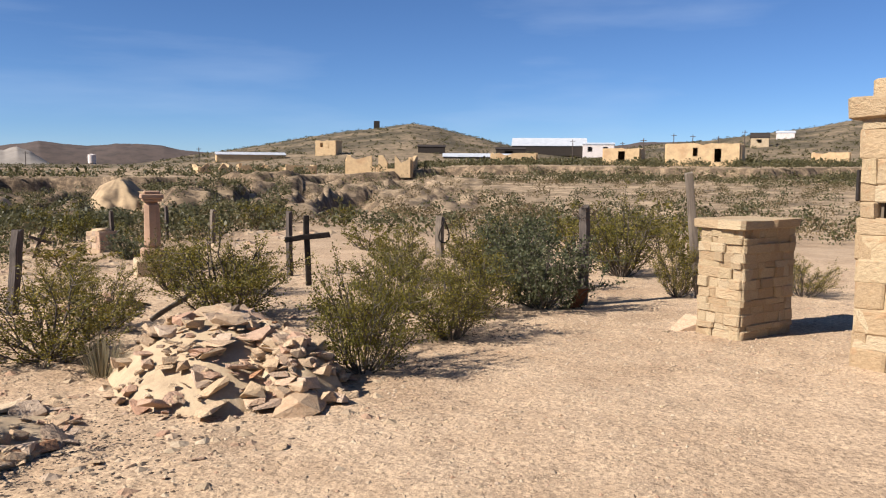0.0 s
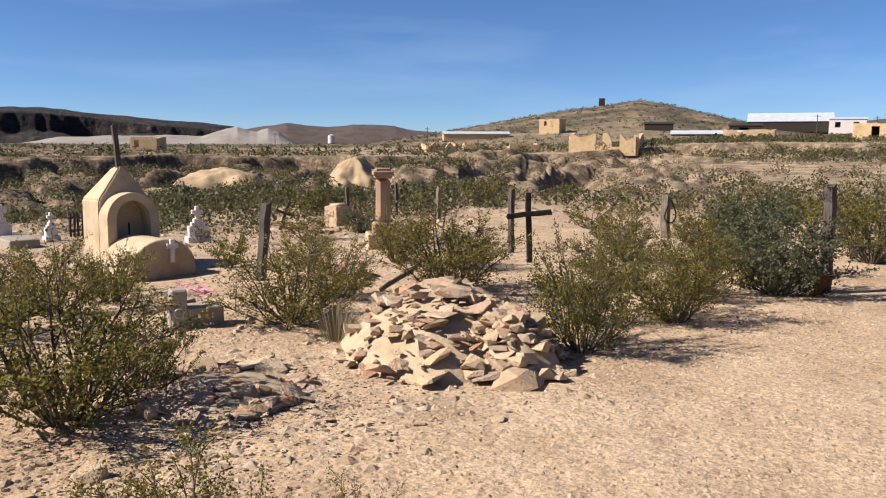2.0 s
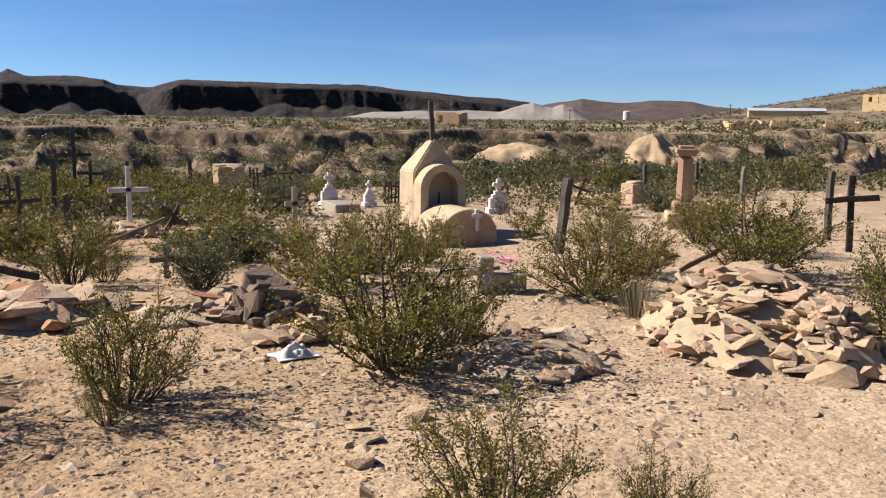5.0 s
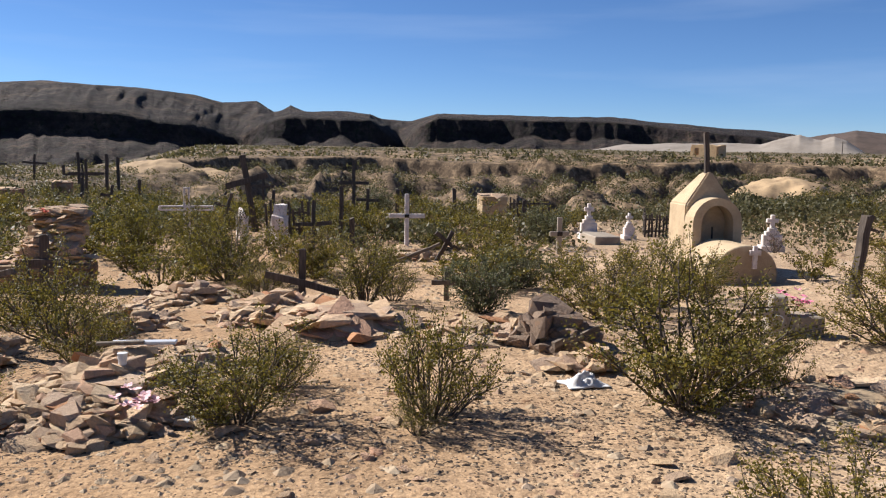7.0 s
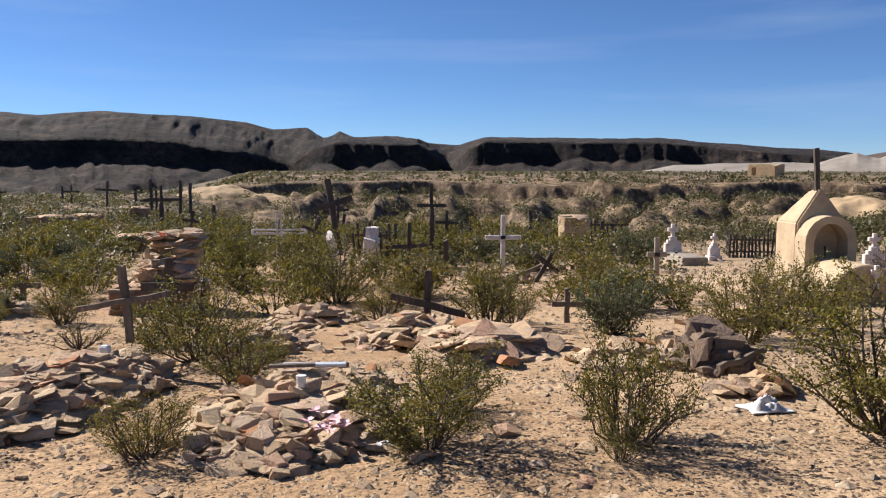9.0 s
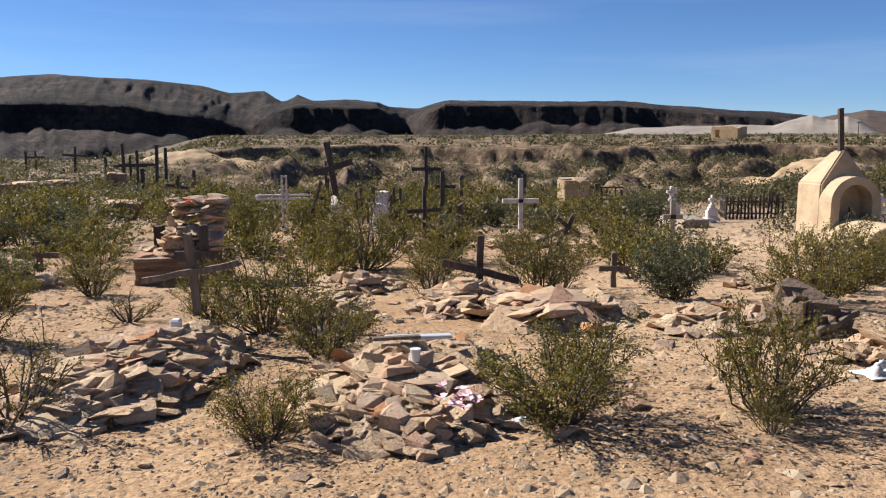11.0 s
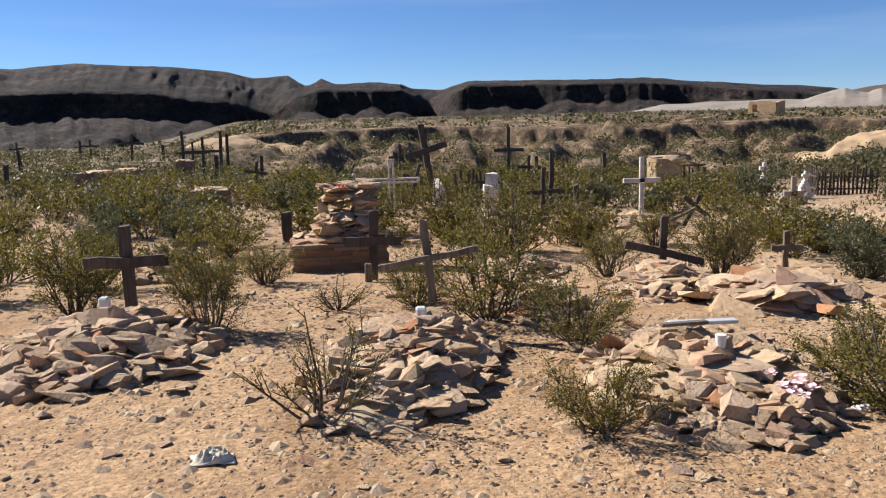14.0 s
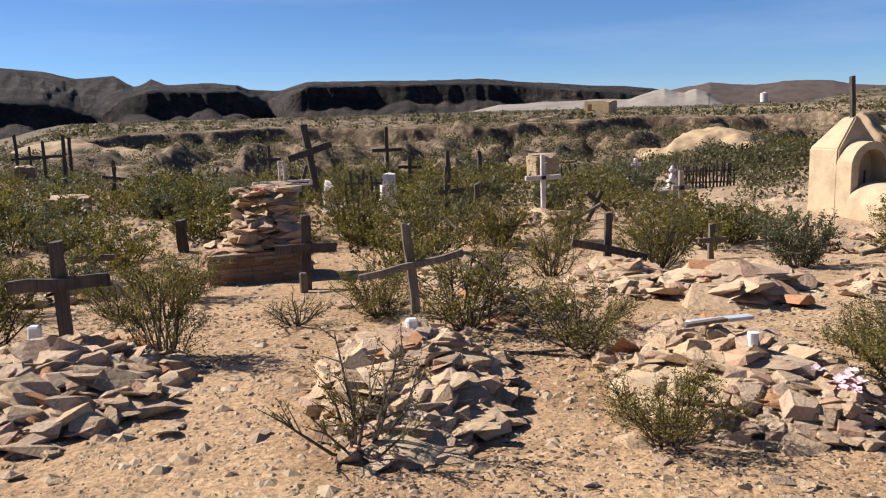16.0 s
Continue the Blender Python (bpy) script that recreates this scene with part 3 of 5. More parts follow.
def shrub_meshes(seed, stems=13, twigs=6, leaves=5200, spread=0.62, leaf=0.021, leaf_mat=None, bare=0.3, droop=0.1, thick=1.0):
    """A many-stemmed desert shrub, about 1 high and 1.3 wide: its stems and its foliage."""
    r = random.Random(seed)
    verts, faces, tips = [], [], []
    for s in range(stems):
        a = 2 * math.pi * (s + r.uniform(-0.4, 0.4)) / stems
        out = spread * math.sqrt(r.uniform(0.06, 1.0)) * r.choice((0.8, 1.0, 1.0, 1.12))
        top = (0.98 - 0.55 * min(1, out / spread) ** 2) * r.uniform(0.50, 1.06)
        p0 = Vector((0.05 * math.cos(a), 0.05 * math.sin(a), -0.03))
        p3 = Vector((out * math.cos(a), out * math.sin(a), top))
        p1 = p0.lerp(p3, 0.35) + Vector((r.uniform(-0.05, 0.05), r.uniform(-0.05, 0.05), -0.06))
        p2 = p0.lerp(p3, 0.7) + Vector((r.uniform(-0.06, 0.06), r.uniform(-0.06, 0.06), 0.0))
        tube(verts, faces, [p0, p1, p2, p3], 0.012 * thick, 0.003 * thick)
        for _ in range(twigs):
            f = r.uniform(bare, 0.95)
            base = (p0.lerp(p1, f * 3) if f < 0.33 else p1.lerp(p2, f * 3 - 1) if f < 0.66 else p2.lerp(p3, f * 3 - 2))
            d = Vector((r.gauss(0, 1), r.gauss(0, 1), r.uniform(0.1, 1.6))).normalized()
            d = (d + Vector((math.cos(a), math.sin(a), 0)) * 0.6).normalized()
            ln = r.uniform(0.16, 0.36)
            mid = base + d * ln * 0.5 + Vector((0, 0, 0.01))
            end = base + d * ln + Vector((0, 0, 0.03 - droop * r.random() * 0.3))
            tube(verts, faces, [base, mid, end], 0.005 * thick, 0.0015 * thick, 3)
            tips.append((base, mid, end))
        tips.append((p2, p2.lerp(p3, 0.5), p3))
    stem_me = mesh_of("stems", verts, faces, M_STEM)
    lv, lf = [], []
    for i in range(leaves):
        b, m, e = tips[r.randrange(len(tips))]
        f = r.random() ** 0.5
        p = b.lerp(m, f * 2) if f < 0.5 else m.lerp(e, f * 2 - 1)
        p = p + Vector((r.gauss(0, 1), r.gauss(0, 1), r.gauss(0, 1))) * 0.022
        d = Vector((r.gauss(0, 1), r.gauss(0, 1), r.gauss(0, 1) + 0.7)).normalized()
        u = d.orthogonal().normalized()
        u = (Matrix.Rotation(r.uniform(0, 6.28), 3, d) @ u)
        s = leaf * r.uniform(0.6, 1.3)
        n = len(lv)
        lv += [p, p + d * s * 0.5 + u * s * 0.33, p + d * s, p + d * s * 0.5 - u * s * 0.33]
        lf.append((n, n + 1, n + 2, n + 3))
    leaf_me = mesh_of("foliage", lv, lf, leaf_mat or M_LEAF)
    return stem_me, leaf_me


SHRUB = {
    "full": [shrub_meshes(s, 22, 10, 9600, 0.66, leaf=0.023, bare=0.16) for s in (1, 2, 3)],
    "mid": [shrub_meshes(s, 11, 5, 1500, 0.66, leaf=0.048, bare=0.14) for s in (4, 5, 6)],
    "airy": [shrub_meshes(s, 19, 9, 6600, 0.56, leaf=0.0215, bare=0.26) for s in (7, 8)],
    "sparse": [shrub_meshes(s, 14, 6, 1100, 0.75, leaf=0.03, bare=0.4, thick=1.7) for s in (9, 10)],
    "grey": [shrub_meshes(s, 20, 9, 7000, leaf=0.034, leaf_mat=M_GREY_LEAF, bare=0.12) for s in (12, 13)],
    "tall": [shrub_meshes(s, 19, 9, 6800, 0.46, leaf=0.0215, bare=0.24) for s in (14, 15)],
}
SHRUB_LABEL = {
    "full": "dense olive-green creosote bush growing from gravel",
    "mid": "olive-green creosote bush among the graves",
    "airy": "open creosote bush with thin upright stems",
    "sparse": "nearly bare creosote bush with dark crooked twigs",
    "grey": "grey-green desert shrub with fine leaves",
    "tall": "narrow creosote bush with fanned upright stems",
}


def shrub(x, y, w, h, kind="full", turn=None):
    k = rng.randrange(len(SHRUB[kind]))
    stems, leaves = SHRUB[kind][k]
    wide = {"tall": 0.95, "sparse": 1.55, "airy": 1.2}.get(kind, 1.35)
    m = Matrix.LocRotScale((x, y, gz(x, y)), Euler((0, 0, rng.uniform(0, 6.28) if turn is None else radians(turn))), (w / wide, w / wide, h / 0.98))
    t = thing("creosote_bush" if kind != "grey" else "desert_shrub", SHRUB_LABEL[kind], "bush", m, "desert shrubs")
    part("woody_frame", stems, None, t)
    part("foliage", leaves, None, t)
    return t


def block_mesh(seed, mat):
    r = random.Random(seed)
    bm = bmesh.new()
    bmesh.ops.create_cube(bm, size=1)
    for v in bm.verts:
        v.co += Vector((math.copysign(r.uniform(-0.10, 0.02), v.co.x), math.copysign(r.uniform(-0.14, 0.05), v.co.y), math.copysign(r.uniform(-0.12, 0.02), v.co.z)))
    bmesh.ops.bevel(bm, geom=list(bm.edges), offset=0.09, segments=1, affect="EDGES")
    me = bpy.data.meshes.new("stone_block")
    bm.normal_update()
    bm.to_mesh(me)
    bm.free()
    me.materials.append(mat)
    return me


BLOCKS = [block_mesh(s, M_BLOCK) for s in range(10)]
CAIRN_BLOCKS = [block_mesh(50 + s, M_CAIRN) for s in range(8)]
PALE_BLOCKS = [block_mesh(70 + s, M_STONE) for s in range(6)]


def courses(parent, sx, sy, z0, z1, meshes, course=(0.09, 0.14), length=(0.13, 0.32), proud=0.014, seed=1, skip=None, name="stone_block"):
    """Rings of rough blocks round a rectangle, course on course."""
    r = random.Random(seed)
    z = z0
    while z < z1 - 0.02:
        hc = min(r.uniform(*course), z1 - z)
        if z1 - z - hc < course[0] * 0.6:
            hc = z1 - z
        for side in range(4):
            run = sx if side % 2 == 0 else sy
            other = sy if side % 2 == 0 else sx
            u = -run / 2
            while u < run / 2 - 1e-3:
                ln = r.uniform(*length)
                if run / 2 - u - ln < length[0] * 0.7:
                    ln = run / 2 - u
                mid = u + ln / 2
                if not (skip and skip(side, mid, z + hc / 2)):
                    deep = 0.14
                    o = other / 2 - deep / 2 + r.uniform(-0.4, 1) * proud
                    p = [(mid, -o), (o, mid), (-mid, o), (-o, -mid)][side]
                    ob = part(name, r.choice(meshes), None, parent)
                    flip = r.choice((0, 180))
                    ob.matrix_basis = Matrix.LocRotScale((p[0], p[1], z + hc / 2), Euler((0, 0, radians(90 * side + flip + r.uniform(-1.5, 1.5)))),
                                                         (ln * 1.0, deep, hc * 0.985))
                u += ln
        z += hc

# ---- gate pillars ----
def gate_pillar():
    t = thing("gate_pillar", "square gate pillar of stacked yellow limestone blocks with slab cap", "pillar", at(6.13, 1.93, -0.02, -20), "gate pillars")
    part("mortar_core", one_box(0, 0, 0.54, 0.73, 0.40, 1.06), M_MORTAR, t)
    courses(t, 0.82, 0.49, 0.0, 1.10, BLOCKS, (0.055, 0.125), (0.09, 0.28), 0.03, seed=5)
    r = random.Random(3)
    for sx in (-1, 1):
        for sy in (-1, 1):
            ob = part("cap_slab", r.choice(BLOCKS), None, t)
            ob.matrix_basis = Matrix.LocRotScale((sx * 0.225, sy * 0.14, 1.14), Euler((r.uniform(-0.02, 0.02), 0, r.uniform(-0.03, 0.03))), (0.46, 0.29, 0.085))


def arched_pillar():
    t = thing("arched_gate_pillar", "tall limestone block gate pillar with an arched niche and wide cap", "pillar", at(5.48, 0.24, -0.02, -20), "gate pillars")
    hole = lambda side, u, z: side == 3 and abs(u) < 0.2 and 1.24 < z < 1.95
    body = bmesh.new()
    box(body, 0, 0, 0.60, 0.8, 0.7, 1.2)
    box(body, 0, 0, 2.02, 0.8, 0.7, 0.18)
    box(body, 0.15, 0, 1.56, 0.5, 0.7, 0.74)
    box(body, -0.25, 0.29, 1.56, 0.3, 0.12, 0.74)
    box(body, -0.25, -0.29, 1.56, 0.3, 0.12, 0.74)
    part("mortar_core", body, M_MORTAR, t)
    courses(t, 0.9, 0.8, 0.0, 2.12, BLOCKS, (0.13, 0.24), (0.22, 0.5), 0.025, seed=9, skip=hole)
    part("niche_lining", one_box(-0.36, 0, 1.60, 0.10, 0.40, 0.70), M_DARK, t, "dark timber niche back")
    r = random.Random(4)
    for row in range(2):
        for sx in (-1, 0, 1):
            for sy in (-1, 0, 1):
                k = 0.34 if row == 0 else 0.25
                ob = part("cap_slab", r.choice(BLOCKS), None, t)
                ob.matrix_basis = Matrix.LocRotScale((sx * k, sy * k, 2.19 + row * 0.15), Euler((0, 0, r.uniform(-0.03, 0.03))), (k * 1.02, k * 1.02, 0.16))
    ob = part("iron_hinge", one_box(-0.47, 0.42, 1.55, 0.03, 0.03, 0.26, bevel=0.008), M_IRON, t, "small black iron hinge")


gate_pillar()
arched_pillar()


def loose_rock(x, y, s, me, label, name="boulder", flat=1.0, dz=0.0):
    ob = new(name, me)
    ob.matrix_basis = Matrix.LocRotScale((x, y, gz(x, y) + 0.25 * s * flat + dz), Euler((rng.uniform(-0.2, 0.2), rng.uniform(-0.2, 0.2), rng.uniform(0, 6.28))), (s, s, s * flat))
    return tagged(ob, label, "rock", "loose rocks")


loose_rock(5.93, 2.47, 0.25, CHUNKS[2], "round pale boulder at the foot of a pillar")

# ---- graves heaped with stones ----
stone_grave(1.95, 5.00, 3.0, 1.8, 0.46, 52, 165, (0.07, 0.27), "large grave mound covered with loose yellow and rust stones", 21, rusty=0.05)
stone_grave(1.92, 4.15, 1.5, 0.85, 0.36, 58, 120, (0.11, 0.26), "heap of stacked stones beside a large grave mound", 22, chunky=0.6)
loose_rock(1.46, 3.58, 0.27, rock_mesh(401, 0.28, 16), "large flat white-topped stone on the gravel", "boulder", 0.75)
stone_grave(-6.52, 5.40, 2.3, 1.15, 0.20, 79, 300, (0.12, 0.30), "narrow grave heaped with flat tan slabs before a cross", 23)
stone_grave(-4.74, 5.00, 2.2, 1.4, 0.20, 82, 340, (0.11, 0.27), "grave heaped with pale stones, plastic flowers on it", 24, chunky=0.5)
stone_grave(-8.60, 5.85, 2.1, 1.5, 0.17, 96, 300, (0.11, 0.30), "low grave mound of grey and tan slabs before a cross", 25)
stone_grave(-0.10, 4.75, 1.5, 1.1, 0.09, 55, 93, (0.10, 0.26), "low ring of flat stones round a worn grave", 26, edge=0.6)
stone_grave(-4.25, 7.75, 1.7, 1.0, 0.18, 75, 170, (0.12, 0.28), "grave of scattered tan slabs below a leaning cross", 27)
stone_grave(-3.55, 6.95, 1.3, 0.95, 0.18, 10, 46, (0.18, 0.46), "grave covered with large flat yellow stone slabs", 28, chunky=0.05)
stone_grave(-5.50, 7.1, 1.4, 0.9, 0.12, 80, 124, (0.10, 0.24), "low rubble of broken tan slabs", 29)
stone_grave(-2.30, 6.6, 1.0, 0.8, 0.12, 20, 77, (0.10, 0.26), "small heap of broken pale stones under a shrub", 30)
stone_grave(-2.95, 13.6, 1.2, 1.2, 0.14, 20, 77, (0.14, 0.32), "stone heap at the foot of a white cross", 31)
stone_grave(-10.4, 6.3, 1.8, 1.1, 0.18, 90, 124, (0.10, 0.28), "low grave mound of brown and tan slabs", 32)
stone_grave(-5.4, 9.2, 1.5, 0.9, 0.14, 60, 93, (0.12, 0.30), "scattered slabs of a collapsed grave", 33)
stone_grave(-1.62, 5.65, 0.6, 0.4, 0.07, 20, 24, (0.16, 0.34), "few flat stones beside a white rag", 34, core=False)
stone_grave(-1.74, 6.3, 0.65, 0.55, 0.26, 20, 52, (0.16, 0.34), "pile of dark lumpy rocks", 35, meshes=DARKS)
stone_grave(-9.3, 9.7, 1.5, 1.0, 0.14, 70, 77, (0.12, 0.30), "low grave mound of tan slabs", 36)
stone_grave(2.9, 8.3, 1.6, 1.0, 0.14, 50, 93, (0.12, 0.28), "stones strewn on a low grave behind a bush", 37)
stone_grave(-0.6, 9.2, 1.2, 0.7, 0.14, 10, 62, (0.12, 0.30), "heap of pale stones and dead wood", 38)

# ---- crosses and posts ----
wooden_cross(-8.62, 6.45, 0.74, 0.60, 0.47, 0.085, 4, 0, dz=0.06, label="plain weathered wooden cross at the head of a stone grave", d=0.045)
wooden_cross(-9.20, 10.1, 0.50, 0.46, 0.34, 0.07, 6, 0, label="small grey wooden cross behind a larger cross", mat=M_PALE_WOOD)
wooden_cross(-6.99, 9.0, 0.74, 0.60, 0.42, 0.095, -4, 2, arm_tilt=2, label="dark wooden cross beside a stone altar", mat=M_WOOD)
wooden_cross(-6.34, 6.25, 0.62, 0.72, 0.34, 0.06, 2, -5, arm_tilt=5, dz=0.24, label="leaning wooden cross with a long thin crossbeam", d=0.04, mat=M_PALE_WOOD, arm_w=0.045)
wooden_cross(-4.05, 8.45, 0.62, 0.80, 0.26, 0.075, 0, 1, arm_tilt=-13, label="wooden cross whose crossbeam has slipped aslant")
wooden_cross(-2.46, 9.3, 0.40, 0.36, 0.22, 0.06, 2, 0, label="short grey wooden cross among flat stones", mat=M_PALE_WOOD)
wooden_cross(-4.54, 14.0, 0.95, 0.62, 0.55, 0.07, 8, 1, arm_tilt=4, label="tall thin dark wooden cross")
wooden_cross(-6.32, 18.6, 1.75, 0.95, 1.18, 0.14, 10, -9, arm_tilt=8, label="tall leaning dark wooden cross above the graves", d=0.08, dz=-0.1)
wooden_cross(-4.35, 22.5, 1.7, 0.8, 1.1, 0.09, 5, 0, label="tall dark wooden cross near the wash")
wooden_cross(-3.95, 21.5, 1.0, 0.6, 0.7, 0.08, 0, 2, label="dark wooden cross with a short beam")
wooden_cross(-6.9, 17.4, 0.95, 0.6, 0.62, 0.07, 15, 16, arm_tilt=-8, label="small tilted wooden cross")
wooden_cross(-2.45, 13.2, 0.55, 0.5, 0.36, 0.07, 10, 28, arm_tilt=-10, label="fallen leaning wooden cross beside a white cross")
wooden_cross(5.79, 7.74, 0.98, 0.62, 0.68, 0.075, -35, -2, arm_tilt=3, label="black wooden cross at the end of a heaped grave", mat=M_DARK, d=0.05)
wooden_cross(7.4, 18.0, 0.75, 0.5, 0.45, 0.07, -20, 20, label="small dark cross leaning sideways")
wooden_cross(-15.1, 32.0, 1.5, 1.3, 0.95, 0.10, 10, 0, label="dark wooden cross at the far edge of the graves")
wooden_cross(-21.5, 42.2, 1.5, 1.2, 1.05, 0.11, 0, 3, label="dark wooden cross on the far rise")
wooden_cross(-25.5, 47.0, 1.1, 1.0, 0.75, 0.10, 0, 0, label="distant dark wooden cross")
wooden_cross(-16.3, 34.8, 1.3, 1.3, 0.85, 0.09, 20, 0, label="far dark wooden cross with a wide beam")
wooden_cross(-29.0, 46.0, 1.2, 0.8, 0.85, 0.09, 0, -4, label="distant dark wooden cross")
wooden_cross(-7.4, 26.0, 1.3, 0.7, 0.9, 0.08, 10, 0, label="dark wooden cross in the scrub")
wooden_cross(-11.5, 24.0, 0.9, 0.6, 0.6, 0.08, 10, 8, label="dark wooden cross in the scrub")
wooden_cross(-9.4, 28.0, 0.9, 0.7, 0.6, 0.08, 40, 30, arm_tilt=20, label="collapsing wooden cross in the scrub")


def post(x, y, h, w, lean=0, tip=0, turn=0, mat=None, label="weathered wooden post standing in gravel", dz=-0.08):
    t = thing("wooden_post", label, "post", at(x, y, dz, turn, tip, lean), "wooden posts")
    part("shaft", plank(h - dz, w, w * 0.85, 0.012), mat or M_PALE_WOOD, t)
    return t


post(2.40, 9.2, 1.0, 0.105, 8, 0, 20, M_WOOD, "thick grey wooden post leaning beside the path")
post(8.15, 3.05, 1.62, 0.095, -7, 3, -60, M_PALE_WOOD, "tall split grey post leaning behind a pillar")
post(6.43, 8.78, 0.98, 0.075, 0, 0, 0, M_WOOD, "thin brown wooden post")
rose = post(9.9, 8.45, 0.76, 0.14, 0, 0, 10, M_PALE_WOOD, "stout grey post hung with a ring of wire")
bm = bmesh.new()
ring = [Vector((0.19 * math.cos(a), -0.09 + 0.03 * math.sin(2 * a), 0.56 + 0.2 * math.sin(a))) for a in [2 * math.pi * i / 24 for i in range(25)]]
rv, rf = [], []
tube(rv, rf, ring, 0.014, 0.014, 5)
part("wire_ring", mesh_of("wire_ring", rv, rf, M_IRON, True), None, rose, "thin black wire ring")
post(-4.2, 15.6, 1.12, 0.08, 2, 0, 0, M_WOOD, "tall thin dark post beside a whitewashed marker")
p2 = post(6.68, 4.01, 1.2, 0.11, 1, 0, 0, M_WOOD, "dark post topped with a dried wreath")
st, lv = shrub_meshes(77, 10, 5, 700, 0.5, leaf=0.05, leaf_mat=mat_leaf("dead_wreath", (0.05, 0.035, 0.025), (0.10, 0.065, 0.045), (0.16, 0.10, 0.07)))
ob = tagged(part("dried_wreath", lv, None, p2), "brown dried wreath", kind="stuff")
ob.matrix_basis = Matrix.LocRotScale((0, 0, 1.02), None, (0.3, 0.3, 0.32))
post(10.87, 16.0, 0.83, 0.10)
post(10.85, 17.8, 0.87, 0.08, mat=M_WOOD)
post(8.67, 16.86, 0.91, 0.08, mat=M_WOOD, label="thin dark post by a small tomb")
post(-3.9, 14.5, 0.62, 0.09, mat=M_WOOD)
post(-8.55, 12.7, 0.45, 0.14, mat=M_WOOD, label="short dark wooden post")
for x, y, h in ((-14.9, 35, 1.8), (-17.6, 37.9, 1.8), (-14.7, 33, 1.8), (-26.5, 48, 1.25), (-19.4, 40.7, 0.8), (-12.5, 30, 1.0), (-22.5, 33, 1.2), (-7.9, 31, 1.1), (-1.5, 24, 0.9), (-3.2, 26, 0.8),
                (0.5, 23.5, 0.7), (-19, 25, 0.9), (-13.2, 26.5, 1.0)):
    post(x, y, h, 0.11, rng.uniform(-3, 3), 0, 0, M_WOOD, "thin dark post in the scrub")


def metal_cross(x, y, h, arm, arm_z, label, turn=0, fancy=False, mat=None, w=0.075):
    mat = mat or M_WHITE
    t = thing("grave_cross", label, "cross", at(x, y, -0.05, turn), "white crosses")
    d = 0.05
    if fancy:
        bm = bmesh.new()
        for s in (-1, 1):
            box(bm, s * 0.042, 0, h / 2, 0.034, d, h, bevel=0.004)
        box(bm, 0, 0, h - 0.02, 0.10, d, 0.03)
        box(bm, 0, 0, 0.12, 0.10, d, 0.03)
        part("post", bm, mat, t)
        bm = bmesh.new()
        for s in (-1, 1):
            box(bm, 0, 0.002, arm_z + s * 0.034, arm, d + 0.006, 0.034, bevel=0.004)
            box(bm, s * arm / 2, 0.002, arm_z, 0.05, d + 0.01, 0.085, bevel=0.01)
        part("crossbeam", bm, mat, t)
    else:
        part("post", one_box(0, 0, h / 2, w, d, h, bevel=0.008), mat, t)
        part("crossbeam", one_box(0, -0.003, arm_z, arm, d + 0.01, w, bevel=0.008), mat, t)
        part("name_plate", one_box(0, -0.036, arm_z, w * 1.05, 0.012, w * 0.8), M_IRON, t, "dark name plate")
    return t


metal_cross(-2.92, 13.9, 1.14, 0.62, 0.76, "white-painted cross with a dark name plate", 4)
metal_cross(-7.12, 15.7, 1.12, 1.0, 0.72, "white openwork metal cross above the shrubs", 6, True)
metal_cross(-0.15, 14.5, 0.72, 0.36, 0.42, "grey concrete cross beside the path", 4, mat=M_CONCRETE, w=0.09)


def mix_of_boxes(specs, bevel=0.012):
    bm = bmesh.new()
    for s in specs:
        box(bm, *s, bevel=bevel)
    return bm


# ---- plastered niche tomb ----
def arch_profile(w, spring, n=12, rise=None):
    """Half-width w, straight to spring, then a round arch: points from the lower left to the lower right."""
    rise = rise or w
    pts = [(-w, 0)]
    for i in range(n + 1):
        a = math.pi - math.pi * i / n
        pts.append((w * math.cos(a), spring + rise * math.sin(a)))
    pts.append((w, 0))
    return pts


def arch_solid(w, spring, y0, y1, hole=None, rise=None, hole_rise=None, n=14):
    """An arch-shaped block from y0 to y1; hole (half-width, spring, foot, depth) cuts a niche in its front at y0."""
    bm = bmesh.new()
    outer = arch_profile(w, spring, n, rise)
    fo = [bm.verts.new((x, y0, z)) for x, z in outer]
    bo = [bm.verts.new((x, y1, z)) for x, z in outer]
    for i in range(len(outer) - 1):
        bm.faces.new((fo[i], fo[i + 1], bo[i + 1], bo[i]))
    bm.faces.new(bo)
    if not hole:
        bm.faces.new(fo[::-1])
    else:
        hw, hs, foot, depth = hole
        inner = [(x, z + foot) for x, z in arch_profile(hw, hs, n, hole_rise)]
        fi = [bm.verts.new((x, y0, z)) for x, z in inner]
        bi = [bm.verts.new((x, y0 + depth, z)) for x, z in inner]
        for i in range(len(outer) - 1):
            bm.faces.new((fo[i + 1], fo[i], fi[i], fi[i + 1]))
            bm.faces.new((fi[i + 1], fi[i], bi[i], bi[i + 1]))
        bm.faces.new((fo[0], fo[-1], fi[-1], fi[0]))
        bm.faces.new((fi[0], fi[-1], bi[-1], bi[0]))
        bm.faces.new(bi[::-1])
    bmesh.ops.recalc_face_normals(bm, faces=bm.faces)
    return bm


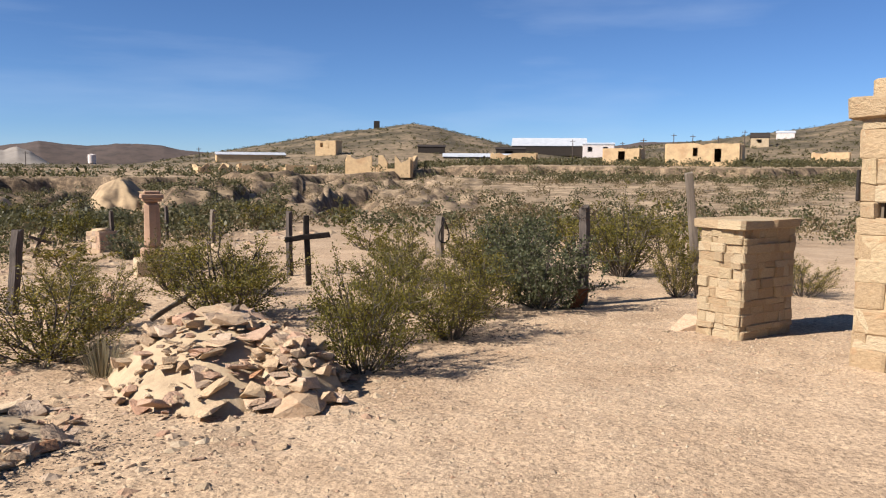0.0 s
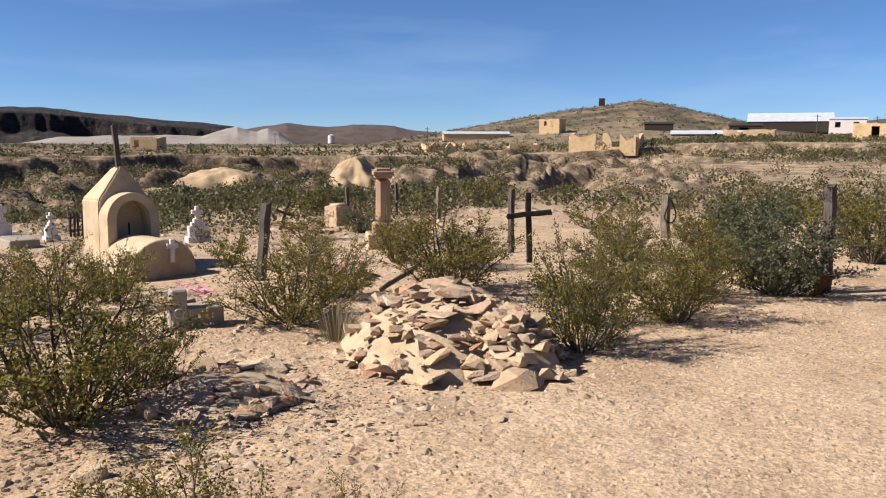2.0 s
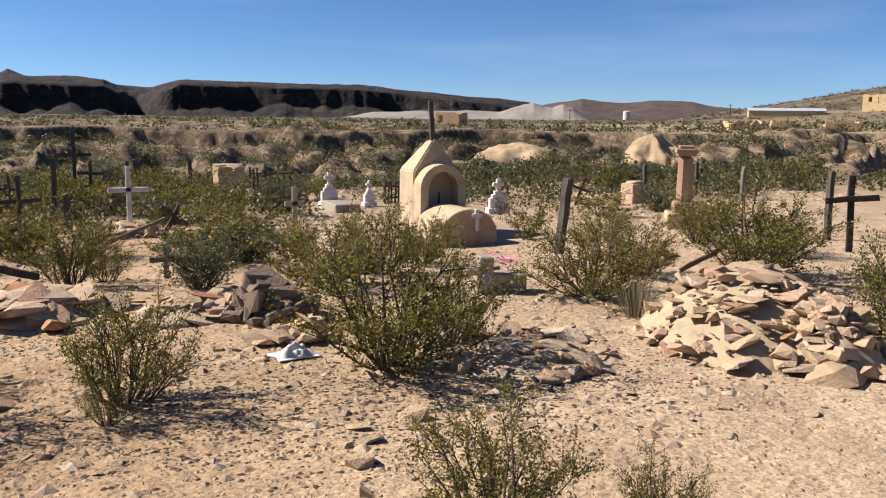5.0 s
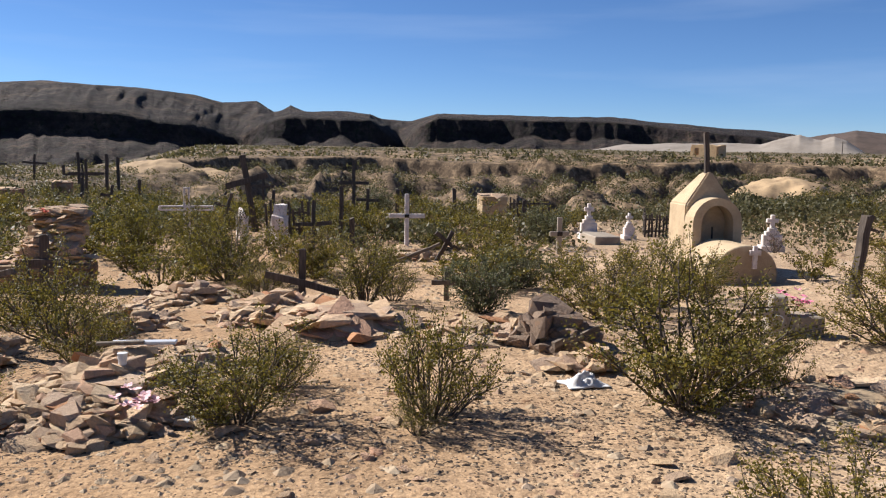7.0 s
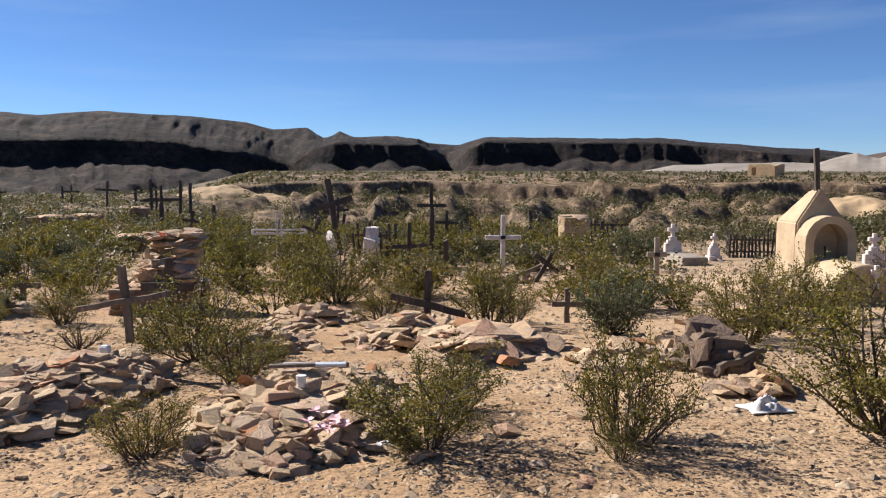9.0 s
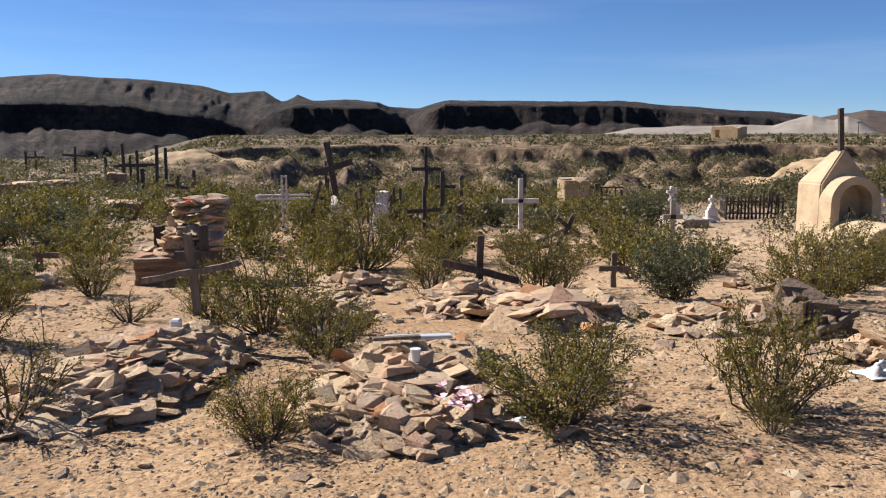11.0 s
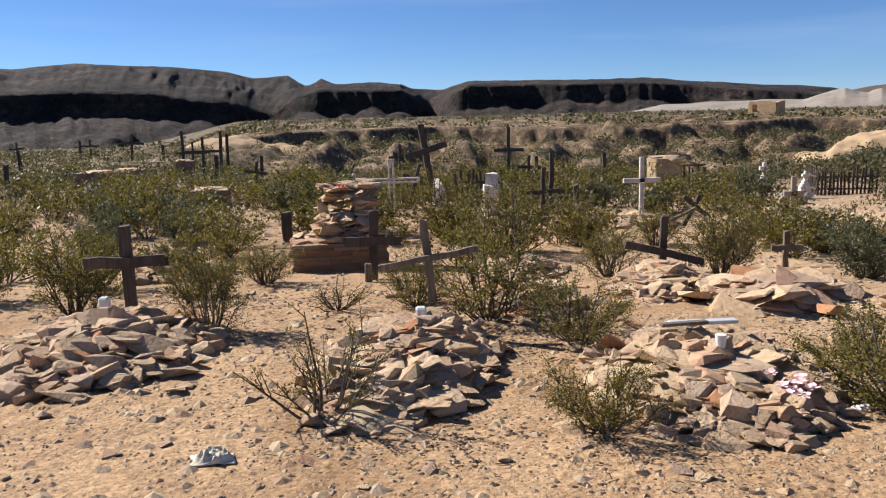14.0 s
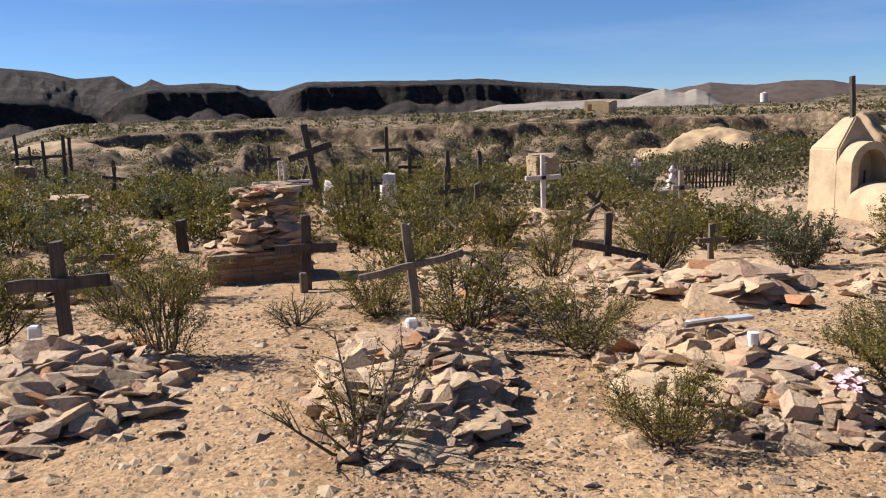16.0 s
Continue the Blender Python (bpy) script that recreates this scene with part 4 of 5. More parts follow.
def niche_tomb():
    t = thing("niche_tomb", "cream plastered tomb with arched niche and pointed roof", "tomb", at(1.82, 12.62, -0.05, 4) @ Matrix.Diagonal((0.86, 0.9, 0.97, 1)))
    bm = bmesh.new()
    w, d, eave, top = 0.47, 0.55, 1.12, 1.64
    f = 0.18
    base = [bm.verts.new(p) for p in ((-w, -f, 0), (w, -f, 0), (w, d, 0), (-w, d, 0))]
    up = [bm.verts.new(p) for p in ((-w * 0.98, -f, eave), (w * 0.98, -f, eave), (w * 0.98, d, eave), (-w * 0.98, d, eave))]
    ridge = [bm.verts.new(p) for p in ((-0.03, -0.10, top), (0.05, -0.10, top), (0.05, 0.22, top - 0.02), (-0.03, 0.22, top - 0.02))]
    for a, b in ((base, up), (up, ridge)):
        for i in range(4):
            j = (i + 1) % 4
            bm.faces.new((a[i], a[j], b[j], b[i]))
    bm.faces.new(ridge)
    bm.faces.new(base[::-1])
    bmesh.ops.bevel(bm, geom=list(bm.edges), offset=0.025, segments=2, affect="EDGES")
    part("body", bm, M_PLASTER, t)
    part("niche", arch_solid(0.46, 0.84, -0.52, -0.10, (0.30, 0.30, 0.52, 0.38), rise=0.40, hole_rise=0.30), M_PLASTER, t, "arched plaster niche open to the front")
    part("altar_post", one_box(-0.02, -0.36, 0.64, 0.025, 0.02, 0.26), M_DARK, t)
    vault = arch_solid(0.55, 0.20, -1.62, -0.50, None, rise=0.40)
    bmesh.ops.bevel(vault, geom=[e for e in vault.edges], offset=0.015, segments=1, affect="EDGES")
    part("vaulted_tomb", vault, M_PLASTER, t, "low barrel-vaulted plaster grave cover")
    top_post = plank(0.72, 0.085, 0.06)
    bmesh.ops.transform(top_post, matrix=pose(0.0, 0, top - 0.08, 0, -4, 0), verts=top_post.verts)
    part("wooden_post", top_post, M_WOOD, t, "dark wooden cross post on the roof")
    small = mix_of_boxes([(0, 0, 0.17, 0.075, 0.05, 0.34), (0, -0.001, 0.24, 0.2, 0.05, 0.075)], 0.006)
    bmesh.ops.transform(small, matrix=pose(0.12, -1.66, 0.26, 0, 0, 0), verts=small.verts)
    part("small_cross", small, M_WHITE, t, "small white-painted cross")


niche_tomb()


# ---- column monument ----
def monument():
    t = thing("column_monument", "reddish stone column monument on a stepped base", "monument", at(5.6, 11.0, -0.03, -30))
    part("base_slab", one_box(0, 0, 0.14, 0.56, 0.56, 0.28, bevel=0.02), M_PLASTER, t, "pale plinth block")
    part("plinth", one_box(0, 0, 0.36, 0.36, 0.36, 0.18, bevel=0.03), M_PINK_STONE, t)
    shaft = one_box(0, 0, 0.82, 0.25, 0.25, 0.78, bevel=0.07)
    for v in shaft.verts:
        v.co.x, v.co.y = v.co.x * (1.06 - 0.14 * v.co.z), v.co.y * (1.06 - 0.14 * v.co.z)
    part("shaft", shaft, M_PINK_STONE, t)
    part("capital", mix_of_boxes([(0, 0, 1.215, 0.29, 0.29, 0.05), (0, 0, 1.27, 0.34, 0.34, 0.075), (0, 0, 1.33, 0.24, 0.24, 0.05)]), M_PINK_STONE, t)


monument()


# ---- white memorials and small tombs ----
def white_memorial(x, y, h, turn, label, w=0.45, cover=0.0):
    t = thing("white_memorial", label, "gravestone", at(x, y, -0.03, turn), "white gravestones")
    k = h / 0.85
    part("base", one_box(0, 0, 0.09 * k, w, 0.3, 0.18 * k, bevel=0.012), M_WHITE, t)
    part("headstone", mix_of_boxes([(0, 0, 0.29 * k, w * 0.80, 0.16, 0.24 * k), (0, 0.001, 0.44 * k, w * 0.58, 0.15, 0.10 * k), (0, 0.002, 0.52 * k, w * 0.36, 0.14, 0.10 * k)], 0.014), M_WHITE, t)
    part("cross_top", mix_of_boxes([(0, 0, 0.70 * k, w * 0.17, 0.09, 0.30 * k), (0, 0.001, 0.72 * k, w * 0.50, 0.085, 0.09 * k)], 0.014), M_WHITE, t)
    if cover:
        part("grave_cover", one_box(0.05, -cover / 2 - 0.16, 0.12, 0.62, cover, 0.26, bevel=0.02), M_CONCRETE, t, "pale concrete grave cover")
    return t


white_memorial(1.75, 20.6, 0.95, 4, "white stepped gravestone with a cross on top", 0.52, 1.3)
white_memorial(2.85, 20.8, 0.72, 4, "small white gravestone with a cross", 0.34)
white_memorial(4.55, 16.2, 0.80, -8, "white gravestone with a cross, flowers before it", 0.48)
thin = thing("dried_flowers", "dark bunch of dried flowers before a gravestone", "flowers", at(4.4, 15.7))
ob = part("flower_heads", SHRUB["sparse"][0][0], None, thin)
ob.matrix_basis = Matrix.Diagonal((0.32, 0.32, 0.5, 1))
ob = part("dead_leaves", lv, None, thin)
ob.matrix_basis = Matrix.Diagonal((0.3, 0.3, 0.42, 1))


def block_grave():
    t = thing("block_gravestone", "squat pale concrete gravestone block with a low cover", "gravestone", at(0.44, 6.75, -0.02, -12) @ Matrix.Scale(0.85, 4))
    part("grave_cover", one_box(0.08, 0.05, 0.12, 0.56, 0.30, 0.24, bevel=0.015), M_CONCRETE, t)
    part("headstone", one_box(-0.10, -0.03, 0.22, 0.16, 0.20, 0.44, bevel=0.015), M_CONCRETE, t)
    part("arm", one_box(-0.22, -0.10, 0.27, 0.24, 0.06, 0.07, bevel=0.01), M_CONCRETE, t)
    v, f = [], []
    tube(v, f, [Vector((-0.11 + 0.05 * math.cos(a), -0.15, 0.20 + 0.05 * math.sin(a))) for a in [i * math.pi / 8 for i in range(17)]], 0.006, 0.006, 4)
    part("wire_ring", mesh_of("wire_ring", v, f, M_TIN), None, t, "pale wire ring")


block_grave()


def flower_heap(x, y, s, mat, label, dz=0.0, count=26, lie=0.6):
    """A bunch of faded cloth flowers."""
    r = random.Random(int(x * 100 + y * 10))
    t = thing("cloth_flowers", label, "flowers", at(x, y, dz), "cloth flowers")
    for i in range(count):
        bm = bmesh.new()
        c = Vector((r.gauss(0, 0.4), r.gauss(0, 0.4), abs(r.gauss(0, 0.35)) * lie)) * s
        for k in range(6):
            a = k * math.pi / 3
            q = s * r.uniform(0.2, 0.34)
            tip = Vector((math.cos(a), math.sin(a), r.uniform(-0.2, 0.7))) * q
            side = Vector((-math.sin(a), math.cos(a), 0.1)) * q * 0.5
            bm.faces.new([bm.verts.new(c + p) for p in (Vector(), tip * 0.6 + side, tip, tip * 0.6 - side)])
        part("blossom", bm, mat, t)
    return t


flower_heap(-4.47, 4.36, 0.13, M_PINK, "faded pink cloth flowers lying on stones", 0.13, 14, 1.0)
flower_heap(-4.20, 4.30, 0.07, M_CLOTH, "scrap of pale cloth flowers on gravel", 0.04, 6)
flower_heap(0.58, 6.78, 0.15, M_MAGENTA, "pink and magenta cloth flowers on a grave cover", 0.26, 14, 1.2)
flower_heap(0.06, 14.4, 0.12, M_CLOTH, "white cloth flowers by a concrete cross", 0.05, 8, 1.6)
flower_heap(-2.0, 9.9, 0.10, M_CLOTH, "bleached cloth flowers among stones", 0.05, 8, 1.4)


def rag(x, y, w, d, h, mat, label, name="rag"):
    """A crumpled piece of cloth."""
    n = 22
    xs = np.linspace(-1, 1, n)
    U, V = np.meshgrid(xs, xs)
    edge = 1 - np.clip(np.hypot(U, V), 0, 1) ** 3
    Z = h * edge * (0.35 + np.abs(fbm(U * 2.3 + x, V * 2.3 + y, 4, 8)) * 2.2)
    k = 1 + 0.3 * fbm(U * 1.2 + 9, V * 1.2, 3, 18)
    ob = grid_mesh(name, U * w / 2 * k, V * d / 2 * k, Z, mat)
    ob.matrix_basis = at(x, y, 0.01, rng.uniform(0, 30))
    mod = ob.modifiers.new("thick", "SOLIDIFY")
    mod.thickness = 0.006
    return tagged(ob, label, "cloth")


rag(-1.70, 5.2, 0.30, 0.2, 0.06, M_CLOTH, "crumpled white rag on stony ground")
rag(-7.35, 3.95, 0.20, 0.12, 0.05, mat_plain("green_grey_plastic", (0.42, 0.38, 0.30), (0.62, 0.57, 0.47), 0.95), "crumpled grey-green plastic scrap on gravel", "plastic_scrap")

cup = thing("plastic_cup", "small clouded plastic cup on a stone grave", "cup", at(-4.72, 4.80, 0.25))
bm = bmesh.new()
bmesh.ops.create_cone(bm, cap_ends=True, segments=14, radius1=0.024, radius2=0.032, depth=0.075, matrix=pose(0, 0, 0.037))
part("body", bm, M_CLEAR, cup)
board = thing("grey_board", "weathered grey boards lying on a stone grave", "board", at(-4.70, 5.18, 0.30, 4))
part("plank", one_box(0, 0, 0, 0.42, 0.07, 0.022, bevel=0.004), M_TIN, board)
part("short_plank", one_box(-0.14, -0.06, 0.012, 0.3, 0.05, 0.02, turn=7, bevel=0.004), M_PALE_WOOD, board)
for x, y, dz, h in ((-8.78, 6.36, 0.12, 0.16), (-6.42, 5.95, 0.20, 0.07), (-7.02, 8.8, 0, 0.2)):
    j = thing("glass_candle", "clouded glass candle jar at the foot of a cross", "candle", at(x, y, dz), "candle jars")
    part("jar", one_box(0, 0, h / 2, 0.075, 0.075, h, bevel=0.012), M_CLEAR if dz else M_PALE_WOOD, j)

plate = thing("rusty_plate", "rusty metal plate leaning on a short stake", "plate", at(6.35, 3.95, 0.0, -30, 35, 0))
part("sheet", one_box(0, 0, 0.17, 0.17, 0.012, 0.30, bevel=0.003), M_RUST, plate)
part("stake", one_box(0.02, 0.03, 0.13, 0.025, 0.025, 0.30), M_IRON, plate)
for x, y, ln, turn, tilt, dz in ((2.75, 7.05, 0.6, -20, 62, 0.06), (-1.2, 8.45, 0.8, 10, 84, 0.05), (0.35, 7.6, 0.5, -10, 80, 0.05), (-3.2, 12.4, 0.9, 20, 70, 0.05), (-8.9, 3.9, 0.35, 10, 88, 0.02), (-1.8, 5.9, 0.5, 30, 80, 0.08)):
    s = thing("driftwood", "weathered grey stick lying on the ground", "stick", at(x, y, dz, turn, 0, tilt), "loose sticks")
    part("branch", plank(ln, 0.05, 0.035, 0.01), M_PALE_WOOD, s)


# ---- stone altar ----
def altar():
    t = thing("stone_altar", "altar of thin stacked reddish stones with a stepped top", "altar", at(-7.50, 10.25, -0.06, 10))
    part("rubble_core", mix_of_boxes([(0, 0, 0.19, 0.96, 0.62, 0.38), (0.12, 0.05, 0.55, 0.42, 0.34, 0.36)], 0), M_MORTAR, t)
    part("foot_slab", one_box(-0.1, -0.06, 0.03, 1.3, 0.9, 0.06, jitter=0.02, bevel=0.01), M_CAIRN, t)
    courses(t, 1.08, 0.74, 0.05, 0.40, CAIRN_BLOCKS, (0.028, 0.055), (0.10, 0.30), 0.03, 3, name="stone")
    up = new("upper_tier")
    up.parent = t
    up.matrix_basis = pose(0.12, 0.05, 0)
    r = random.Random(8)
    for i in range(190):
        z = 0.41 + 0.62 * r.random()
        side = r.randrange(4)
        k = 0.70 - 0.42 * (z - 0.41)
        u = r.uniform(-0.5, 0.5) * k * 0.8 + 0.10 * math.sin(z * 9)
        if z > 0.74 and abs(u) < 0.09:
            continue
        o = k * 0.36 * r.uniform(0.75, 1.15)
        p = [(u, -o), (o, u), (u, o), (-o, u)][side]
        ob = part("stone", r.choice(SLABS + CHUNKS[:3]), None, up)
        s = r.uniform(0.08, 0.23)
        ob.matrix_basis = Matrix.LocRotScale((p[0], p[1], z), Euler((r.gauss(0, 0.2), r.gauss(0, 0.2), r.uniform(0, 6.28))), (s, s, s * 1.1))
    for i in range(26):
        ob = part("stone", r.choice(SLABS), None, up)
        s = r.uniform(0.12, 0.24)
        ob.matrix_basis = Matrix.LocRotScale((r.uniform(-0.25, 0.3), r.uniform(-0.2, 0.2), 1.02 + r.uniform(-0.02, 0.05)), Euler((r.gauss(0, 0.1), r.gauss(0, 0.1), r.uniform(0, 6.28))), (s, s, s))
    for i in range(22):
        ob = part("stone", r.choice(SLABS), None, t)
        s = r.uniform(0.14, 0.26)
        ob.matrix_basis = Matrix.LocRotScale((r.uniform(-0.5, 0.5), r.uniform(-0.34, 0.3), 0.42 + r.uniform(0, 0.03)), Euler((r.gauss(0, 0.08), r.gauss(0, 0.08), r.uniform(0, 6.28))), (s, s, s))


altar()
flower_heap(-7.42, 10.05, 0.11, M_RED, "faded red cloth flowers on the stone altar", 0.97, 7, 0.6)


def stone_column(x, y, w, h, label, seed, meshes=None):
    t = thing("stone_marker", label, "grave marker", at(x, y, -0.03, 10), "stone markers")
    part("mortar_core", one_box(0, 0, h * 0.48, w * 0.82, w * 0.7, h * 0.94, bevel=0.03), M_MORTAR, t)
    courses(t, w, w * 0.85, 0, h, meshes or PALE_BLOCKS, (0.09, 0.16), (0.12, 0.25), 0.02, seed)
    for i in range(4):
        ob = part("cap_stone", CHUNKS[(seed + i) % 8], None, t)
        ob.matrix_basis = Matrix.LocRotScale((rng.uniform(-0.2, 0.2) * w, rng.uniform(-0.2, 0.2) * w, h), Euler((0, 0, i)), (w * 0.5, w * 0.5, 0.2))
    return t


def rough_marker(x, y, w, h, label, seed):
    t = thing("stone_marker", label, "grave marker", at(x, y, -0.03, 10), "stone markers")
    for k, (z, s) in enumerate(((0.24, 1.0), (0.58, 0.9), (0.86, 0.66))):
        ob = part("boulder", rock_mesh(seed * 7 + k, 0.5, 18, M_WHITE), None, t)
        ob.matrix_basis = Matrix.LocRotScale((rng.uniform(-0.02, 0.02), 0, z * h), Euler((0, 0, k * 1.3)), (w * 0.72 * s, w * 0.72 * s, h * 0.46))
    return t


stone_column(-0.75, 20.5, 0.62, 0.90, "squat pale stone block marker at the edge of the wash", 61, BLOCKS)
rough_marker(-6.25, 16.6, 0.30, 0.62, "slim whitewashed stone below a leaning cross", 62)
rough_marker(-5.30, 15.3, 0.36, 0.74, "whitewashed rough stone marker with red flowers", 63)
flower_heap(-5.30, 15.25, 0.09, M_RED, "red cloth flowers on a rough marker", 0.66, 5, 0.8)
stone_column(8.5, 17.0, 0.50, 0.50, "small grey stone tomb beside a post", 64)
for x, y, w, h, s in ((-17.4, 27.8, 1.3, 0.5, 65), (-17.2, 30.0, 1.0, 0.5, 66), (-15.2, 30.0, 0.6, 0.75, 67), (-11.8, 20.5, 0.9, 0.4, 68)):
    stone_column(x, y, w, h, "low dark stone tomb in the scrub", s, CAIRN_BLOCKS)


# ---- picket fences ----
def picket_fence(x0, y0, x1, y1, h, gap, label):
    d = math.hypot(x1 - x0, y1 - y0)
    t = thing("picket_fence", label, "fence", at(x0, y0, 0, math.degrees(math.atan2(y1 - y0, x1 - x0))), "grave fences")
    n = int(d / gap)
    for i in range(n + 1):
        b = plank(h * rng.uniform(0.8, 1.12) + 0.05, 0.05, 0.02)
        ob = part("picket", b, M_WOOD, t)
        ob.matrix_basis = pose(i * gap, 0, -0.05 + gz(x0 + (x1 - x0) * i / n, y0 + (y1 - y0) * i / n) - gz(x0, y0), 0, rng.uniform(-4, 4), 0)
    for z in (0.25, 0.72):
        part("rail", one_box(d / 2, 0.03, h * z, d, 0.025, 0.045), M_WOOD, t)


picket_fence(3.45, 21.4, 4.9, 21.2, 0.66, 0.095, "dark weathered picket fence round a grave")
picket_fence(3.45, 21.4, 3.75, 22.6, 0.66, 0.12, "dark weathered picket fence round a grave")
picket_fence(0.1, 23.6, 1.3, 23.6, 0.7, 0.12, "dark weathered picket fence near the wash")
picket_fence(-5.85, 17.3, -4.95, 17.1, 0.72, 0.10, "dark leaning picket fence between whitewashed markers")

# ---- shrubs near the walk ----
for x, y, w, h, kind in (
    (2.55, 3.95, 1.10, 0.98, "full"), (4.06, 4.12, 1.25, 0.80, "full"), (6.20, 4.29, 1.55, 1.10, "grey"), (7.3, 5.2, 1.3, 1.1, "grey"), (9.5, 4.71, 1.6, 1.25, "full"),
    (7.99, 3.28, 0.75, 0.88, "full"), (3.43, 6.67, 1.65, 1.05, "full"), (1.24, 6.28, 1.45, 0.78, "full"), (2.3, 7.2, 1.0, 0.7, "full"), (5.2, 4.7, 1.1, 0.8, "full"), (3.4, 4.6, 0.8, 0.7, "full"), (9.1, 2.0, 0.85, 0.70, "airy"), (8.49, 8.35, 0.9, 0.76, "mid"),
    (6.7, 11.6, 1.1, 0.55, "mid"), (5.9, 14.0, 1.6, 0.65, "mid"), (11.1, 8.07, 1.7, 0.75, "mid"), (14.7, 7.5, 2.5, 1.0, "mid"), (10.4, 10.6, 1.4, 0.65, "mid"),
    (-1.14, 4.74, 1.45, 0.98, "full"), (-0.55, 5.2, 0.85, 0.68, "full"), (-2.79, 4.46, 0.80, 0.90, "airy"), (-2.88, 4.17, 0.32, 0.30, "airy"),
    (-3.92, 4.38, 1.08, 0.60, "full"), (-2.17, 8.1, 0.95, 0.62, "grey"), (-4.53, 8.75, 0.68, 0.6, "tall"), (-5.39, 11.1, 1.45, 1.05, "full"), (-3.09, 9.2, 0.7, 0.6, "airy"),
    (-5.90, 6.6, 1.10, 0.80, "airy"), (-5.48, 4.22, 0.66, 0.50, "airy"), (-8.09, 8.8, 0.75, 0.52, "tall"), (-6.91, 4.5, 0.80, 0.60, "sparse"), (-8.01, 6.4, 0.56, 0.80, "tall"),
    (-9.34, 7.1, 0.80, 0.86, "tall"), (-9.07, 11.2, 0.72, 0.62, "mid"), (-5.35, 5.85, 0.80, 0.66, "airy"), (-6.49, 7.3, 0.75, 0.5, "full"), (-3.40, 8.65, 0.86, 0.88, "tall"),
    (-3.78, 5.05, 0.5, 0.5, "airy"), (-7.14, 7.1, 0.72, 0.28, "sparse"), (-1.37, 2.46, 0.82, 0.58, "full"), (-0.80, 2.15, 0.36, 0.43, "tall"), (-1.0, 7.6, 1.2, 0.8, "full"),
    (-0.2, 8.6, 1.1, 0.85, "full"), (0.6, 9.4, 1.0, 0.7, "full"), (1.0, 10.3, 0.9, 0.62, "mid"), (-7.3, 13.3, 1.0, 0.9, "full"), (-6.2, 12.8, 1.2, 1.0, "full"),
    (-9.8, 8.6, 0.9, 0.7, "full"), (-10.6, 8.0, 1.0, 0.8, "full"), (-6.0, 9.9, 0.9, 0.7, "mid"), (-4.2, 11.9, 0.9, 0.7, "full"), (-3.3, 11.6, 0.7, 0.6, "tall"),
    (2.9, 11.2, 0.9, 0.7, "mid"), (5.0, 5.6, 1.2, 0.8, "full"), (7.9, 6.3, 1.4, 0.9, "full"), (9.2, 6.6, 1.5, 0.95, "grey"), (11.2, 6.2, 1.6, 1.0, "mid"), (12.6, 5.2, 1.6, 1.1, "mid"), (7.0, 7.0, 1.1, 0.8, "full"), (4.7, 7.9, 1.0, 0.7, "full"), (10.6, 4.0, 1.2, 0.9, "mid"), (3.3, 9.6, 1.0, 0.6, "full"), (4.4, 9.0, 1.0, 0.7, "full"), (-8.6, 8.0, 0.7, 0.5, "airy"), (-11.2, 9.6, 1.2, 0.9, "mid"),
):
    shrub(x, y, w, h, kind)

tuft = thing("dry_grass_tuft", "pale dry grass tuft at the foot of a stone heap", "grass", at(1.24, 5.55))
bm = bmesh.new()
for i in range(260):
    a, o, hh = rng.uniform(0, 6.28), rng.uniform(0.02, 0.26), rng.uniform(0.12, 0.34)
    p, q = Vector((o * 0.4 * math.cos(a), o * 0.4 * math.sin(a), -0.02)), Vector((o * math.cos(a), o * math.sin(a), hh))
    s = Vector((-math.sin(a), math.cos(a), 0)) * 0.004
    bm.faces.new([bm.verts.new(v) for v in (p - s, p + s, q + s * 0.3, q - s * 0.3)])
part("grass_tussock", bm, M_DRY, tuft)

# ---- shrubs scattered through the burial ground and down to the wash ----
keep_clear = [(-6.99, 9.0, 0.7), (-7.5, 10.25, 1.5), (1.95, 11.6, 1.6), (5.6, 11, 0.9), (-2.92, 13.9, 0.6), (-7.12, 15.7, 0.6), (1.6, 18.8, 1.3), (2.6, 19.2, 0.7), (4.5, 16.0, 1.0),
              (-0.15, 14.4, 0.6), (-0.75, 20.4, 0.8), (3.8, 18.5, 1.1), (2.4, 9.2, 0.8), (-6.3, 16.5, 0.8), (-5.3, 15.3, 0.7), (-8.4, 11.8, 0.8), (-5.35, 14.3, 0.8), (-6.3, 15.4, 0.8), (-7.1, 14.6, 0.8), (-2.95, 12.9, 0.9), (-0.8, 19.2, 1.0), (1.5, 19.0, 1.2), (2.9, 19.6, 1.0), (3.6, 20.2, 1.0)]
bush_rng = random.Random(5)
count = 0
while count < 215:
    x, y = (bush_rng.uniform(-26, 20), bush_rng.uniform(9.5, 34)) if bush_rng.random() < 0.5 else (bush_rng.uniform(-15, 0), bush_rng.uniform(9.5, 25))
    if x > 1 and y < 8 + 0.5 * x:
        continue
    if any(math.hypot(x - a, y - b) < c for a, b, c in keep_clear):
        continue
    if -0.2 < x - (y - 10) * 0.13 < 1.2 and y < 22 and x > -0.8:
        continue
    if x > 2.5 and bush_rng.random() < (0.7 if y < 16 else 0.5):
        continue
    if x < -9.5 and 9 < y < 12.5 and bush_rng.random() < 0.75:
        continue
    count += 1
    kind = "grey" if bush_rng.random() < 0.14 else "mid"
    s = bush_rng.uniform(0.55, 0.95) * (1.0 + 0.2 * (y > 16))
    shrub(x, y, s * bush_rng.uniform(1.0, 1.5), s * bush_rng.uniform(0.6, 0.95), kind)


